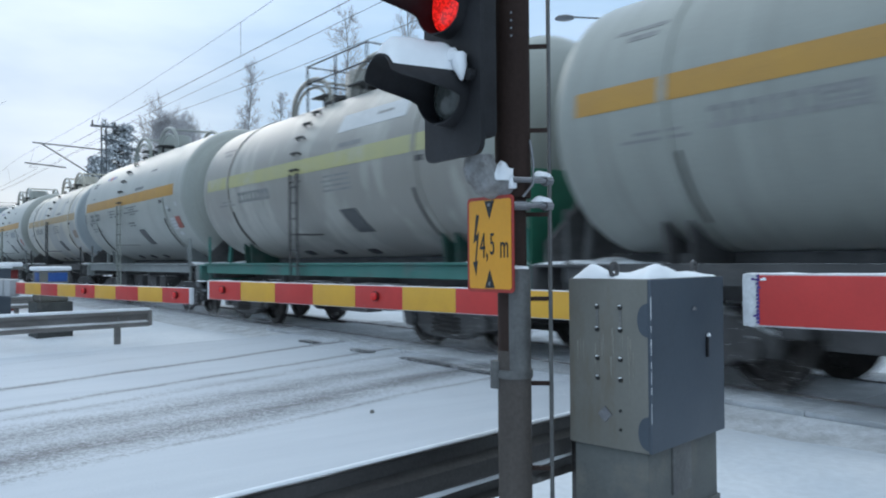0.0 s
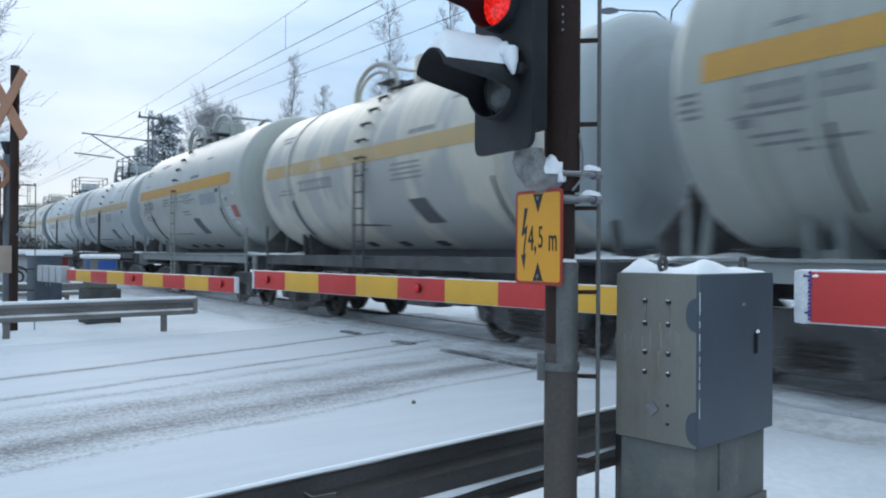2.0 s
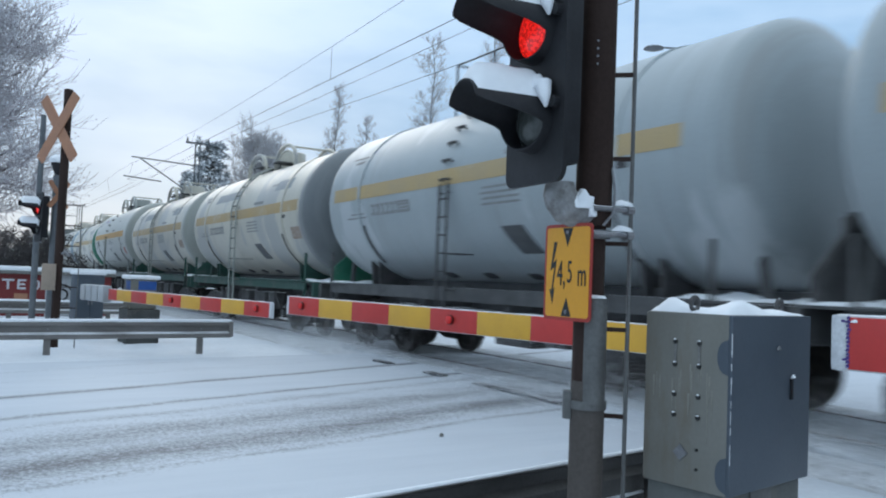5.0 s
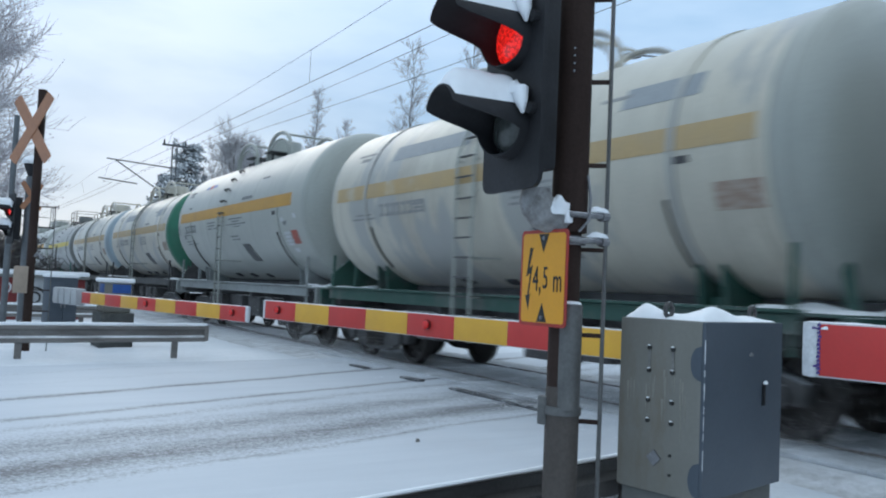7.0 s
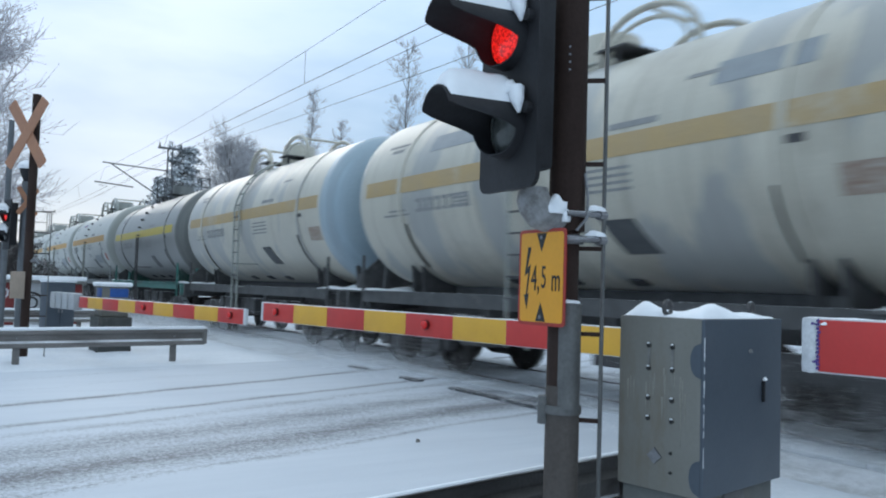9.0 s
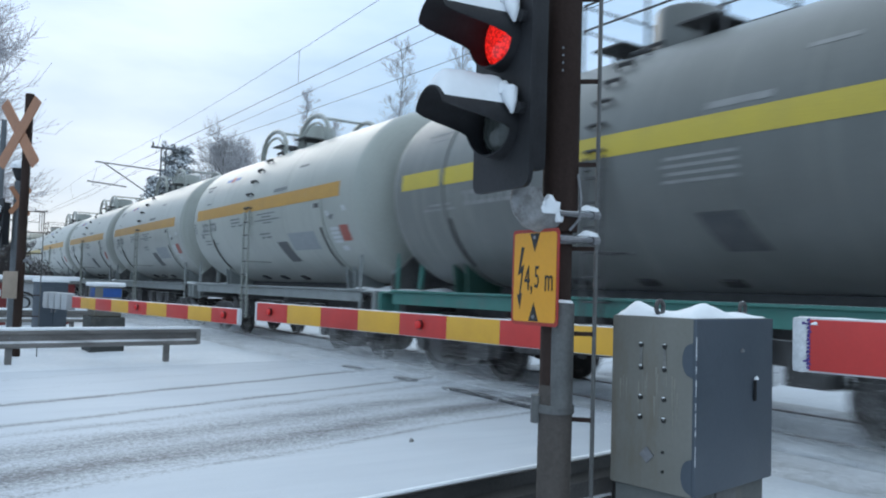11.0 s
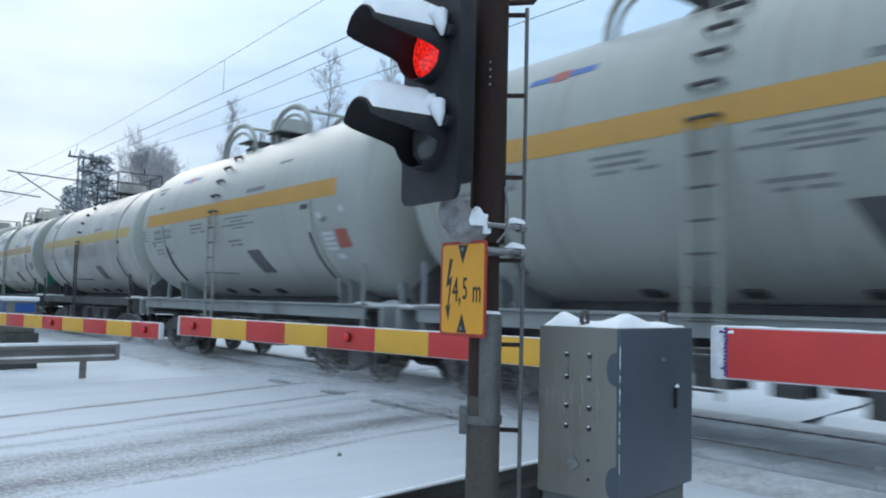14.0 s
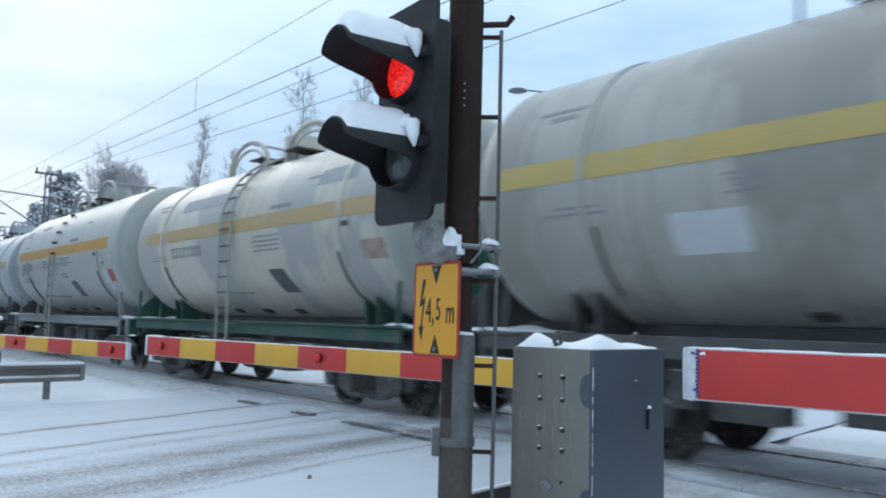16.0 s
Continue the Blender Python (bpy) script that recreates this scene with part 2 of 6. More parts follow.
def road_material():
    """Asphalt under packed snow, worn through in tyre bands that run along the road."""
    m = bpy.data.materials.new("snowy_road")
    m.use_nodes = True
    nt = m.node_tree
    link = nt.links.new
    bsdf = nt.nodes["Principled BSDF"]

    def math_(op, a, b=None, c=None):
        n = nt.nodes.new("ShaderNodeMath")
        n.operation = op
        for i, v in enumerate((a, b, c)):
            if v is None:
                continue
            if isinstance(v, (int, float)):
                n.inputs[i].default_value = v
            else:
                link(v, n.inputs[i])
        return n.outputs[0]

    def noise_(vec, scale, detail=4.0, rough=0.6):
        n = nt.nodes.new("ShaderNodeTexNoise")
        n.inputs["Scale"].default_value, n.inputs["Detail"].default_value, n.inputs["Roughness"].default_value = scale, detail, rough
        link(vec, n.inputs["Vector"])
        return n.outputs["Fac"]

    tc = nt.nodes.new("ShaderNodeTexCoord")
    sep = nt.nodes.new("ShaderNodeSeparateXYZ")
    link(tc.outputs["Object"], sep.inputs[0])
    x, y = sep.outputs["X"], sep.outputs["Y"]
    along = nt.nodes.new("ShaderNodeMapping")
    along.inputs["Rotation"].default_value = (0, 0, radians(-19.5))
    along.inputs["Scale"].default_value = (0.22, 1.5, 1.0)
    link(tc.outputs["Object"], along.inputs["Vector"])
    streak = noise_(along.outputs[0], 2.2, 6.0, 0.65)
    wob = noise_(tc.outputs["Object"], 0.5, 2.0)
    sway = math_("MULTIPLY", math_("SUBTRACT", wob, 0.5), 0.3)
    grit = noise_(tc.outputs["Object"], 34.0, 3.0, 0.75)
    total = None
    for slope, centre, width, strength in ROAD_BANDS:
        q = math_("ADD", math_("SUBTRACT", y, math_("MULTIPLY", x, slope)), sway)
        d = math_("DIVIDE", math_("ABSOLUTE", math_("SUBTRACT", q, centre)), width)
        band = math_("MULTIPLY", math_("SUBTRACT", 1.0, math_("SMOOTH_MIN", d, 1.0, 0.3)), strength)
        total = band if total is None else math_("MAXIMUM", total, band)
    # the wheels have cleared more of the snow close to the rails
    near_rail = math_("MULTIPLY", math_("SUBTRACT", 1.0, math_("MINIMUM", math_("DIVIDE", math_("ABSOLUTE", math_("SUBTRACT", x, 8.4)), 2.6), 1.0)), 0.32)
    total = math_("ADD", total, near_rail)
    bare = math_("MULTIPLY", total, math_("ADD", 0.50, math_("MULTIPLY", streak, 1.0)))
    edge = math_("ADD", bare, math_("MULTIPLY", math_("SUBTRACT", grit, 0.5), 1.7))
    rng = nt.nodes.new("ShaderNodeMapRange")
    rng.inputs["From Min"].default_value, rng.inputs["From Max"].default_value = 0.30, 0.95
    link(edge, rng.inputs["Value"])
    mix = nt.nodes.new("ShaderNodeMix")
    mix.data_type = "RGBA"
    snow_mix = nt.nodes.new("ShaderNodeMix")
    snow_mix.data_type = "RGBA"
    snow_mix.inputs[6].default_value, snow_mix.inputs[7].default_value = (0.585, 0.615, 0.655, 1), (0.44, 0.475, 0.525, 1)
    link(streak, snow_mix.inputs[0])
    link(rng.outputs[0], mix.inputs[0])
    link(snow_mix.outputs[2], mix.inputs[6])
    mix.inputs[7].default_value = (0.15, 0.152, 0.16, 1)
    link(mix.outputs[2], bsdf.inputs["Base Color"])
    bsdf.inputs["Roughness"].default_value = 0.7
    bsdf.inputs["Specular IOR Level"].default_value = 0.3
    bump = nt.nodes.new("ShaderNodeBump")
    bump.inputs["Strength"].default_value, bump.inputs["Distance"].default_value = 0.5, 0.03
    link(math_("ADD", streak, math_("MULTIPLY", grit, 0.4)), bump.inputs["Height"])
    link(bump.outputs[0], bsdf.inputs["Normal"])
    return m


# slope, centre, half width and strength of each tyre band, across the road
ROAD_BANDS = [(0.388, 9.64, 0.22, 0.85), (0.362, 8.29, 0.2, 0.75), (0.355, 7.75, 0.35, 0.5), (0.315, 6.15, 0.85, 0.84), (0.325, 6.95, 1.0, 0.68), (0.27, 5.70, 0.18, 0.6), (0.33, 7.1, 0.12, 0.6), (0.38, 10.9, 0.2, 0.3), (0.40, 11.9, 0.25, 0.35)]
M_ROAD = road_material()


# ---- mesh helpers ----
def box(bm, c, s, bevel=0.0, m=None):
    made = bmesh.ops.create_cube(bm, size=1.0, matrix=Matrix.Translation(c) @ (m or Matrix()) @ Matrix.Diagonal((*s, 1)))
    if bevel:
        edges = list({e for v in made["verts"] for e in v.link_edges})
        bmesh.ops.bevel(bm, geom=edges, offset=bevel, segments=2, affect="EDGES", profile=0.6)


def ring(centre, axis, r, n, ref=None):
    a = Vector(axis).normalized()
    u = (ref or (Vector((0, 0, 1)) if abs(a.z) < 0.9 else Vector((1, 0, 0))))
    u = (u - a * u.dot(a)).normalized()
    w = a.cross(u)
    return [Vector(centre) + (u * math.cos(2 * math.pi * i / n) + w * math.sin(2 * math.pi * i / n)) * r for i in range(n)]


def tube(bm, pts, radii, n=8, caps=True):
    """A round bar along a line of points; radii is one number or one for each point."""
    pts = [Vector(p) for p in pts]
    if isinstance(radii, (int, float)):
        radii = [radii] * len(pts)
    rows, ref = [], None
    for i, p in enumerate(pts):
        a = (pts[min(i + 1, len(pts) - 1)] - pts[max(i - 1, 0)]).normalized()
        if ref is None:
            ref = Vector((0, 0, 1)) if abs(a.z) < 0.9 else Vector((1, 0, 0))
        u = (ref - a * ref.dot(a))
        ref = u.normalized() if u.length > 1e-4 else ref
        rows.append([bm.verts.new(q) for q in ring(p, a, radii[i], n, ref)])
    for a, b in zip(rows, rows[1:]):
        for i in range(n):
            bm.faces.new((a[i], a[(i + 1) % n], b[(i + 1) % n], b[i]))
    if caps:
        bm.faces.new(rows[0][::-1])
        bm.faces.new(rows[-1])


def arc(c, r, a0, a1, n, plane="yz"):
    out = []
    for i in range(n + 1):
        a = radians(a0 + (a1 - a0) * i / n)
        u, w = r * math.cos(a), r * math.sin(a)
        out.append({"yz": (c[0], c[1] + u, c[2] + w), "xz": (c[0] + u, c[1], c[2] + w), "xy": (c[0] + u, c[1] + w, c[2])}[plane])
    return out


def prism(bm, outline, axis, lo, hi):
    """A flat outline pushed out along an axis (0 x, 1 y, 2 z) from lo to hi."""
    def at(p, h):
        q = list(p)
        q.insert(axis, h)
        return q
    a = [bm.verts.new(at(p, lo)) for p in outline]
    b = [bm.verts.new(at(p, hi)) for p in outline]
    n = len(outline)
    for i in range(n):
        bm.faces.new((a[i], a[(i + 1) % n], b[(i + 1) % n], b[i]))
    bm.faces.new(a[::-1])
    bm.faces.new(b)


def shell(bm, r, zc, y0, y1, a0, a1, thick=0.006, n=6, slant=0.0, shift=0.25):
    """A thin curved plate on a barrel that lies along y; angles rise from the -x side."""
    rows = []
    for i in range(n + 1):
        a = radians(a0 + (a1 - a0) * i / n)
        s = slant * (i / n)
        rows.append([bm.verts.new((-(r + d) * math.cos(a), y + s, zc + (r + d) * math.sin(a))) for y, d in ((y0 + shift, 0), (y0 + shift, thick), (y1 + shift, thick), (y1 + shift, 0))])
    for a, b in zip(rows, rows[1:]):
        for i in range(4):
            bm.faces.new((a[i], a[(i + 1) % 4], b[(i + 1) % 4], b[i]))
    bm.faces.new(rows[0][::-1])
    bm.faces.new(rows[-1])


def lathe(bm, profile, n=40):
    """Turns (radius, height along y) points about the y axis."""
    rows = [[bm.verts.new((r * math.cos(2 * math.pi * i / n), y, r * math.sin(2 * math.pi * i / n))) for i in range(n)] if r > 1e-5 else [bm.verts.new((0, y, 0))] for r, y in profile]
    for a, b in zip(rows, rows[1:]):
        for i in range(n):
            j = (i + 1) % n
            if len(a) == 1:
                bm.faces.new((a[0], b[j], b[i]))
            elif len(b) == 1:
                bm.faces.new((a[i], a[j], b[0]))
            else:
                bm.faces.new((a[i], a[j], b[j], b[i]))


def mesh_of(name, bm, material, smooth=35):
    bmesh.ops.recalc_face_normals(bm, faces=bm.faces)
    me = bpy.data.meshes.new(name)
    bm.to_mesh(me)
    bm.free()
    me.materials.append(material)
    if smooth:
        me.polygons.foreach_set("use_smooth", [True] * len(me.polygons))
        me.set_sharp_from_angle(angle=radians(smooth))
    return me


def part(name, bm, material, parent=None, label="", m=None, smooth=35):
    ob = new(name, mesh_of(name, bm, material, smooth) if isinstance(bm, bmesh.types.BMesh) else bm)
    ob.parent = parent
    if m is not None:
        ob.matrix_basis = m
    return tagged(ob, label)


def thing(name, label, category, m=None, group="", kind=""):
    ob = new(name)
    if m is not None:
        ob.matrix_basis = m
    return tagged(ob, label, category, group, kind)


def structure(name, bm, material, smooth=0, label=""):
    return tagged(part(name, bm, material, smooth=smooth), label or name.replace("_", " "), kind="structure")


def lump(bm, c, s, seed=0.0, rough=0.25, n=3, m=None):
    """An uneven rounded heap of snow, flat underneath."""
    made = bmesh.ops.create_icosphere(bm, subdivisions=n, radius=1.0)
    for v in made["verts"]:
        k = 1 + rough * noise.noise(v.co * 1.7 + Vector((seed, seed * 0.7, 0)))
        p = v.co * k
        p = Vector((p.x * s[0], p.y * s[1], max(p.z, -0.12) * s[2]))
        v.co = ((m or Matrix()) @ p) + Vector(c)


# ---- ground, road and track ----
ROAD = radians(12)
TRACK_X = 8.45


def steps(lo, hi, fine_lo, fine_hi, fine, grow=1.25):
    out, v, d = [fine_lo], fine_lo, fine
    while v < fine_hi:
        v += fine
        out.append(v)
    while v < hi:
        d *= grow
        v += d
        out.append(v)
    v, d, low = fine_lo, fine, []
    while v > lo:
        d *= grow
        v -= d
        low.append(v)
    return low[::-1] + out


def sheet(xs, ys, height):
    bm = bmesh.new()
    grid = [[bm.verts.new((x, y, height(x, y))) for x in xs] for y in ys]
    for a, b in zip(grid, grid[1:]):
        for i in range(len(xs) - 1):
            bm.faces.new((a[i], a[i + 1], b[i + 1], b[i]))
    return bm


def road_q(x, y):
    return y - 0.16 * x


def ground_height(x, y):
    q = road_q(x, y)
    off = max(0.0, min(1.0, max(3.6 - q, q - 13.2) / 1.5))
    bed = max(0.0, 1 - abs(x - TRACK_X) / 5.0)
    h = 0.10 * noise.noise(Vector((x * 0.35, y * 0.35, 0))) + 0.035 * noise.noise(Vector((x * 1.6, y * 1.6, 3)))
    h *= off * (1 - bed)
    if abs(x - TRACK_X) < 2.6:
        h -= 0.10 * min(1.0, (2.6 - abs(x - TRACK_X)) / 0.4)
    if 3.6 < q < 13.2 and abs(x) < 60:
        h -= 0.03
    return h - 0.02


structure("ground", sheet(steps(-1500, 1500, -6, 16, 0.35), steps(-1500, 1800, -2, 22, 0.35), ground_height), M_GROUND, 60, "snow covered flat ground beside the level crossing")


def road_sheet():
    bm = bmesh.new()
    rows = []
    for i in range(121):
        x = -30 + i * 0.75
        rows.append([bm.verts.new((x, q + 0.16 * x, -0.012 + 0.012 * noise.noise(Vector((x * 0.6, q * 2.0, 1))))) for q in [3.7 + j * 0.5 for j in range(20)]])
    for a, b in zip(rows, rows[1:]):
        for j in range(19):
            bm.faces.new((a[j], b[j], b[j + 1], a[j + 1]))
    return bm


structure("road", road_sheet(), M_ROAD, 60, "snowy asphalt road with grey tyre bands over the crossing")


def track():
    bm = bmesh.new()
    prism(bm, [(TRACK_X - 2.3, -0.14), (TRACK_X - 1.5, -0.045), (TRACK_X + 1.5, -0.045), (TRACK_X + 2.3, -0.14)], 1, -70, 420)
    structure("track_bed", bm, M_BALLAST, 0, "snow dusted railway ballast")
    for side in (-1, 1):
        bm = bmesh.new()
        c = TRACK_X + side * 0.762
        prism(bm, [(c - 0.07, -0.10), (c + 0.07, -0.10), (c + 0.012, -0.06), (c + 0.036, -0.012), (c + 0.036, 0.012), (c + 0.03, 0.02), (c - 0.03, 0.02), (c - 0.036, 0.012), (c - 0.036, -0.012), (c - 0.012, -0.06)], 1, -70, 420)
        structure("rail_near" if side < 0 else "rail_far", bm, M_RAIL, 0, "steel running rail")


track()


def crossing_panels():
    root = thing("crossing_deck", "dark rubber crossing panels between snowy rails", "crossing panel", kind="structure")
    one = bmesh.new()
    box(one, (0, 0, 0), (1.32, 0.893, 0.05), 0.005)
    inner = mesh_of("panel", one, M_RUBBER)
    one = bmesh.new()
    box(one, (0, 0, 0), (0.66, 0.893, 0.05), 0.005)
    outer = mesh_of("panel", one, M_RUBBER)
    for i in range(-4, 12):
        y = 3.9 + 0.16 * TRACK_X + 0.9 * i
        part("panel", inner, None, root, m=pose(TRACK_X, y, -0.018))
        part("panel", outer, None, root, m=pose(TRACK_X - 1.16, y, -0.018))
        part("panel", outer, None, root, m=pose(TRACK_X + 1.16, y, -0.018))


crossing_panels()


def drain():
    """A narrow slotted channel along the edge of the crossing, cleared only where wheels run."""
    root = thing("drain_channel", "iron drain grating in the road, partly under snow", "drain")
    for y0, y1 in ((7.25, 9.55), (10.45, 10.95), (12.2, 12.75)):
        bm = bmesh.new()
        box(bm, (6.38, (y0 + y1) / 2, 0.004), (0.16, y1 - y0, 0.03), 0.004)
        g = part("grating", bm, M_DRAIN, root)
        n = int((y1 - y0) / 0.12)
        for i in range(n):
            b2 = bmesh.new()
            box(b2, (6.38, y0 + 0.06 + i * 0.12, 0.021), (0.12, 0.03, 0.008))
            part("bar", b2, M_STEEL, g, smooth=0)


drain()


# ---- guardrails ----
def guardrail(name, x0, x1, y_at, slope, z_top, posts, back, label, metal=None):
    """A W beam on posts; back is the side (+1 or -1 in y) on which the posts stand."""
    root = thing(name, label, "guardrail")
    prof = [(0.00, 0.155), (0.045, 0.13), (0.045, 0.075), (0.0, 0.04), (0.0, -0.04), (0.045, -0.075), (0.045, -0.13), (0.0, -0.155)]
    bm = bmesh.new()
    rows = []
    n = 24
    for i in range(n + 1):
        x = x0 + (x1 - x0) * i / n
        y = y_at + slope * x
        row = [bm.verts.new((x, y - back * (d + 0.004), z_top - 0.155 + h)) for d, h in prof]
        row += [bm.verts.new((x, y - back * d, z_top - 0.155 + h * 0.985)) for d, h in prof[::-1]]
        rows.append(row)
    k = len(rows[0])
    for a, b in zip(rows, rows[1:]):
        for i in range(k):
            bm.faces.new((a[i], a[(i + 1) % k], b[(i + 1) % k], b[i]))
    bm.faces.new(rows[0])
    bm.faces.new(rows[-1][::-1])
    metal = metal or M_GUARD
    part("beam", bm, metal, root, "weathered zinc W beam", smooth=25)
    for xe, s in ((x0, -1), (x1, 1)):
        bm = bmesh.new()
        tube(bm, [(xe + s * 0.0, y_at + slope * xe - back * 0.02, z_top - 0.29), (xe, y_at + slope * xe - back * 0.02, z_top - 0.02)], 0.045, 10)
        part("end_cap", bm, M_GUARD, root)
    bm = bmesh.new()
    tube(bm, [(x0 + (x1 - x0) * i / 48, y_at + slope * (x0 + (x1 - x0) * i / 48) - back * 0.022, z_top + 0.002) for i in range(49)], [(0.012 if metal is M_GUARD_DARK else 0.024) + 0.008 * noise.noise(Vector((i * 0.9, z_top, 0))) for i in range(49)], 8)
    part("snow_strip", bm, M_SNOW, root, "thin snow on the beam")
    if metal is M_GUARD_DARK:
        bm = bmesh.new()
        n = 90
        line = [x0 + (x1 - x0) * i / n for i in range(n + 1)]
        tube(bm, [(x, y_at + slope * x - back * 0.028, z_top - 0.216) for x in line], [max(0.002, 0.021 + 0.022 * noise.noise(Vector((x * 1.4, 9, 0)))) for x in line], 8)
        part("snow_strip", bm, M_SNOW, root, "snow caught in the groove of the beam")
    for x in posts:
        bm = bmesh.new()
        y = y_at + slope * x + back * 0.06
        prism(bm, [(x - 0.05, y - 0.035), (x + 0.05, y - 0.035), (x + 0.05, y - 0.027), (x - 0.042, y - 0.027), (x - 0.042, y + 0.035), (x - 0.05, y + 0.035)], 2, -0.12, z_top - 0.05)
        post = part("post", bm, metal, root)
        bm = bmesh.new()
        tube(bm, [(x, y - 0.035 - back * 0.0, z_top - 0.155), (x, y - back * 0.115, z_top - 0.155)], 0.012, 6)
        part("bolt", bm, M_STEEL, post)
    return root


guardrail("guardrail", -14.0, 4.30, 14.08, 0.125, 0.57, [-13, -10.2, -7.4, -4.6, -1.7, 1.25, 3.75], 1, "weathered galvanised guardrail with snow along the far roadside")
guardrail("guardrail", -14.0, 3.35, 2.56, 0.166, 0.56, [-13, -11, -9, -7, -5, -3, -0.9, 1.25, 3.2], -1, "dark guardrail with snow along the near roadside", M_GUARD_DARK)
guardrail("guardrail", -12.0, 3.6, 21.3, 0.05, 0.62, [-11, -8, -5, -2, 1.0, 3.2], 1, "snowy guardrail beyond the far signal mast")


# ---- barriers ----
BOOM = math.degrees(math.atan(0.2))


def boom(parent, length, tall, block, lamps, first_red=True, face=-1):
    """A flat boom along -y from its tip at the origin, in red and yellow blocks with a white end."""
    bm = bmesh.new()
    box(bm, (0, -length / 2, 0), (0.045, length, tall), 0.008)
    core = part("boom_core", bm, M_WHITE, parent, "white aluminium core of the boom")
    n = int(math.ceil((length - 0.06) / block))
    for i in range(n):
        a, b = 0.06 + i * block, min(0.06 + (i + 1) * block, length)
        bm = bmesh.new()
        box(bm, (0, -(a + b) / 2, 0), (0.053, b - a - 0.003, tall - 0.012), 0.004)
        red = (i % 2 == 0) == first_red
        part("stripe_panel", bm, M_RED if red else M_YELLOW, core, "red reflective panel" if red else "yellow reflective panel")
    bm = bmesh.new()
    tube(bm, [(0, -0.02 - (length - 0.04) * i / 40, tall / 2 - 0.004) for i in range(41)], [0.0075 + 0.005 * noise.noise(Vector((i * 0.8, 2, 0))) for i in range(41)], 6)
    part("snow_strip", bm, M_SNOW, parent, "thin line of snow")
    for d in lamps:
        bm = bmesh.new()
        tube(bm, [(face * 0.026, -d, 0.01), (face * 0.06, -d, 0.01)], 0.052, 16)
        lamp = part("lamp_body", bm, M_LAMP_RIM, parent, "dark red lamp rim")
        bm = bmesh.new()
        tube(bm, [(face * 0.055, -d, 0.01), (face * 0.075, -d, 0.01), (face * 0.085, -d, 0.01)], [0.046, 0.042, 0.024], 16)
        part("lamp_lens", bm, M_BOOM_LAMP, lamp, "red warning lamp on the boom")
    return core


def barrier_machine(parent, at, height, blue=False, size=1.0):
    x, y = at
    bm = bmesh.new()
    box(bm, (x, y, 0.30), (0.62 * size, 0.95 * size, 0.72), 0.015)
    part("pedestal", bm, M_PEDESTAL, parent, "dark stained foot of the barrier")
    bm = bmesh.new()
    box(bm, (x, y, 0.66 + (height - 0.66) / 2), (0.5 * size, 0.78 * size, height - 0.66), 0.03)
    body = part("housing", bm, M_BOX_SIDE, parent, "grey barrier drive housing")
    bm = bmesh.new()
    box(bm, (x, y, height + 0.03), (0.60 * size, 0.92 * size, 0.085), 0.035)
    part("snow_cap", bm, M_SNOW, body, smooth=80)
    if blue:
        bm = bmesh.new()
        box(bm, (x - 0.255, y - 0.12, height - 0.13), (0.012, 0.42, 0.17), 0.004)
        part("blue_plate", bm, M_BLUE, body, "blue plate")
        bm = bmesh.new()
        box(bm, (x + 0.06, y - 0.395, height - 0.13), (0.34, 0.012, 0.17), 0.004)
        part("blue_plate", bm, M_BLUE, body, "blue plate")


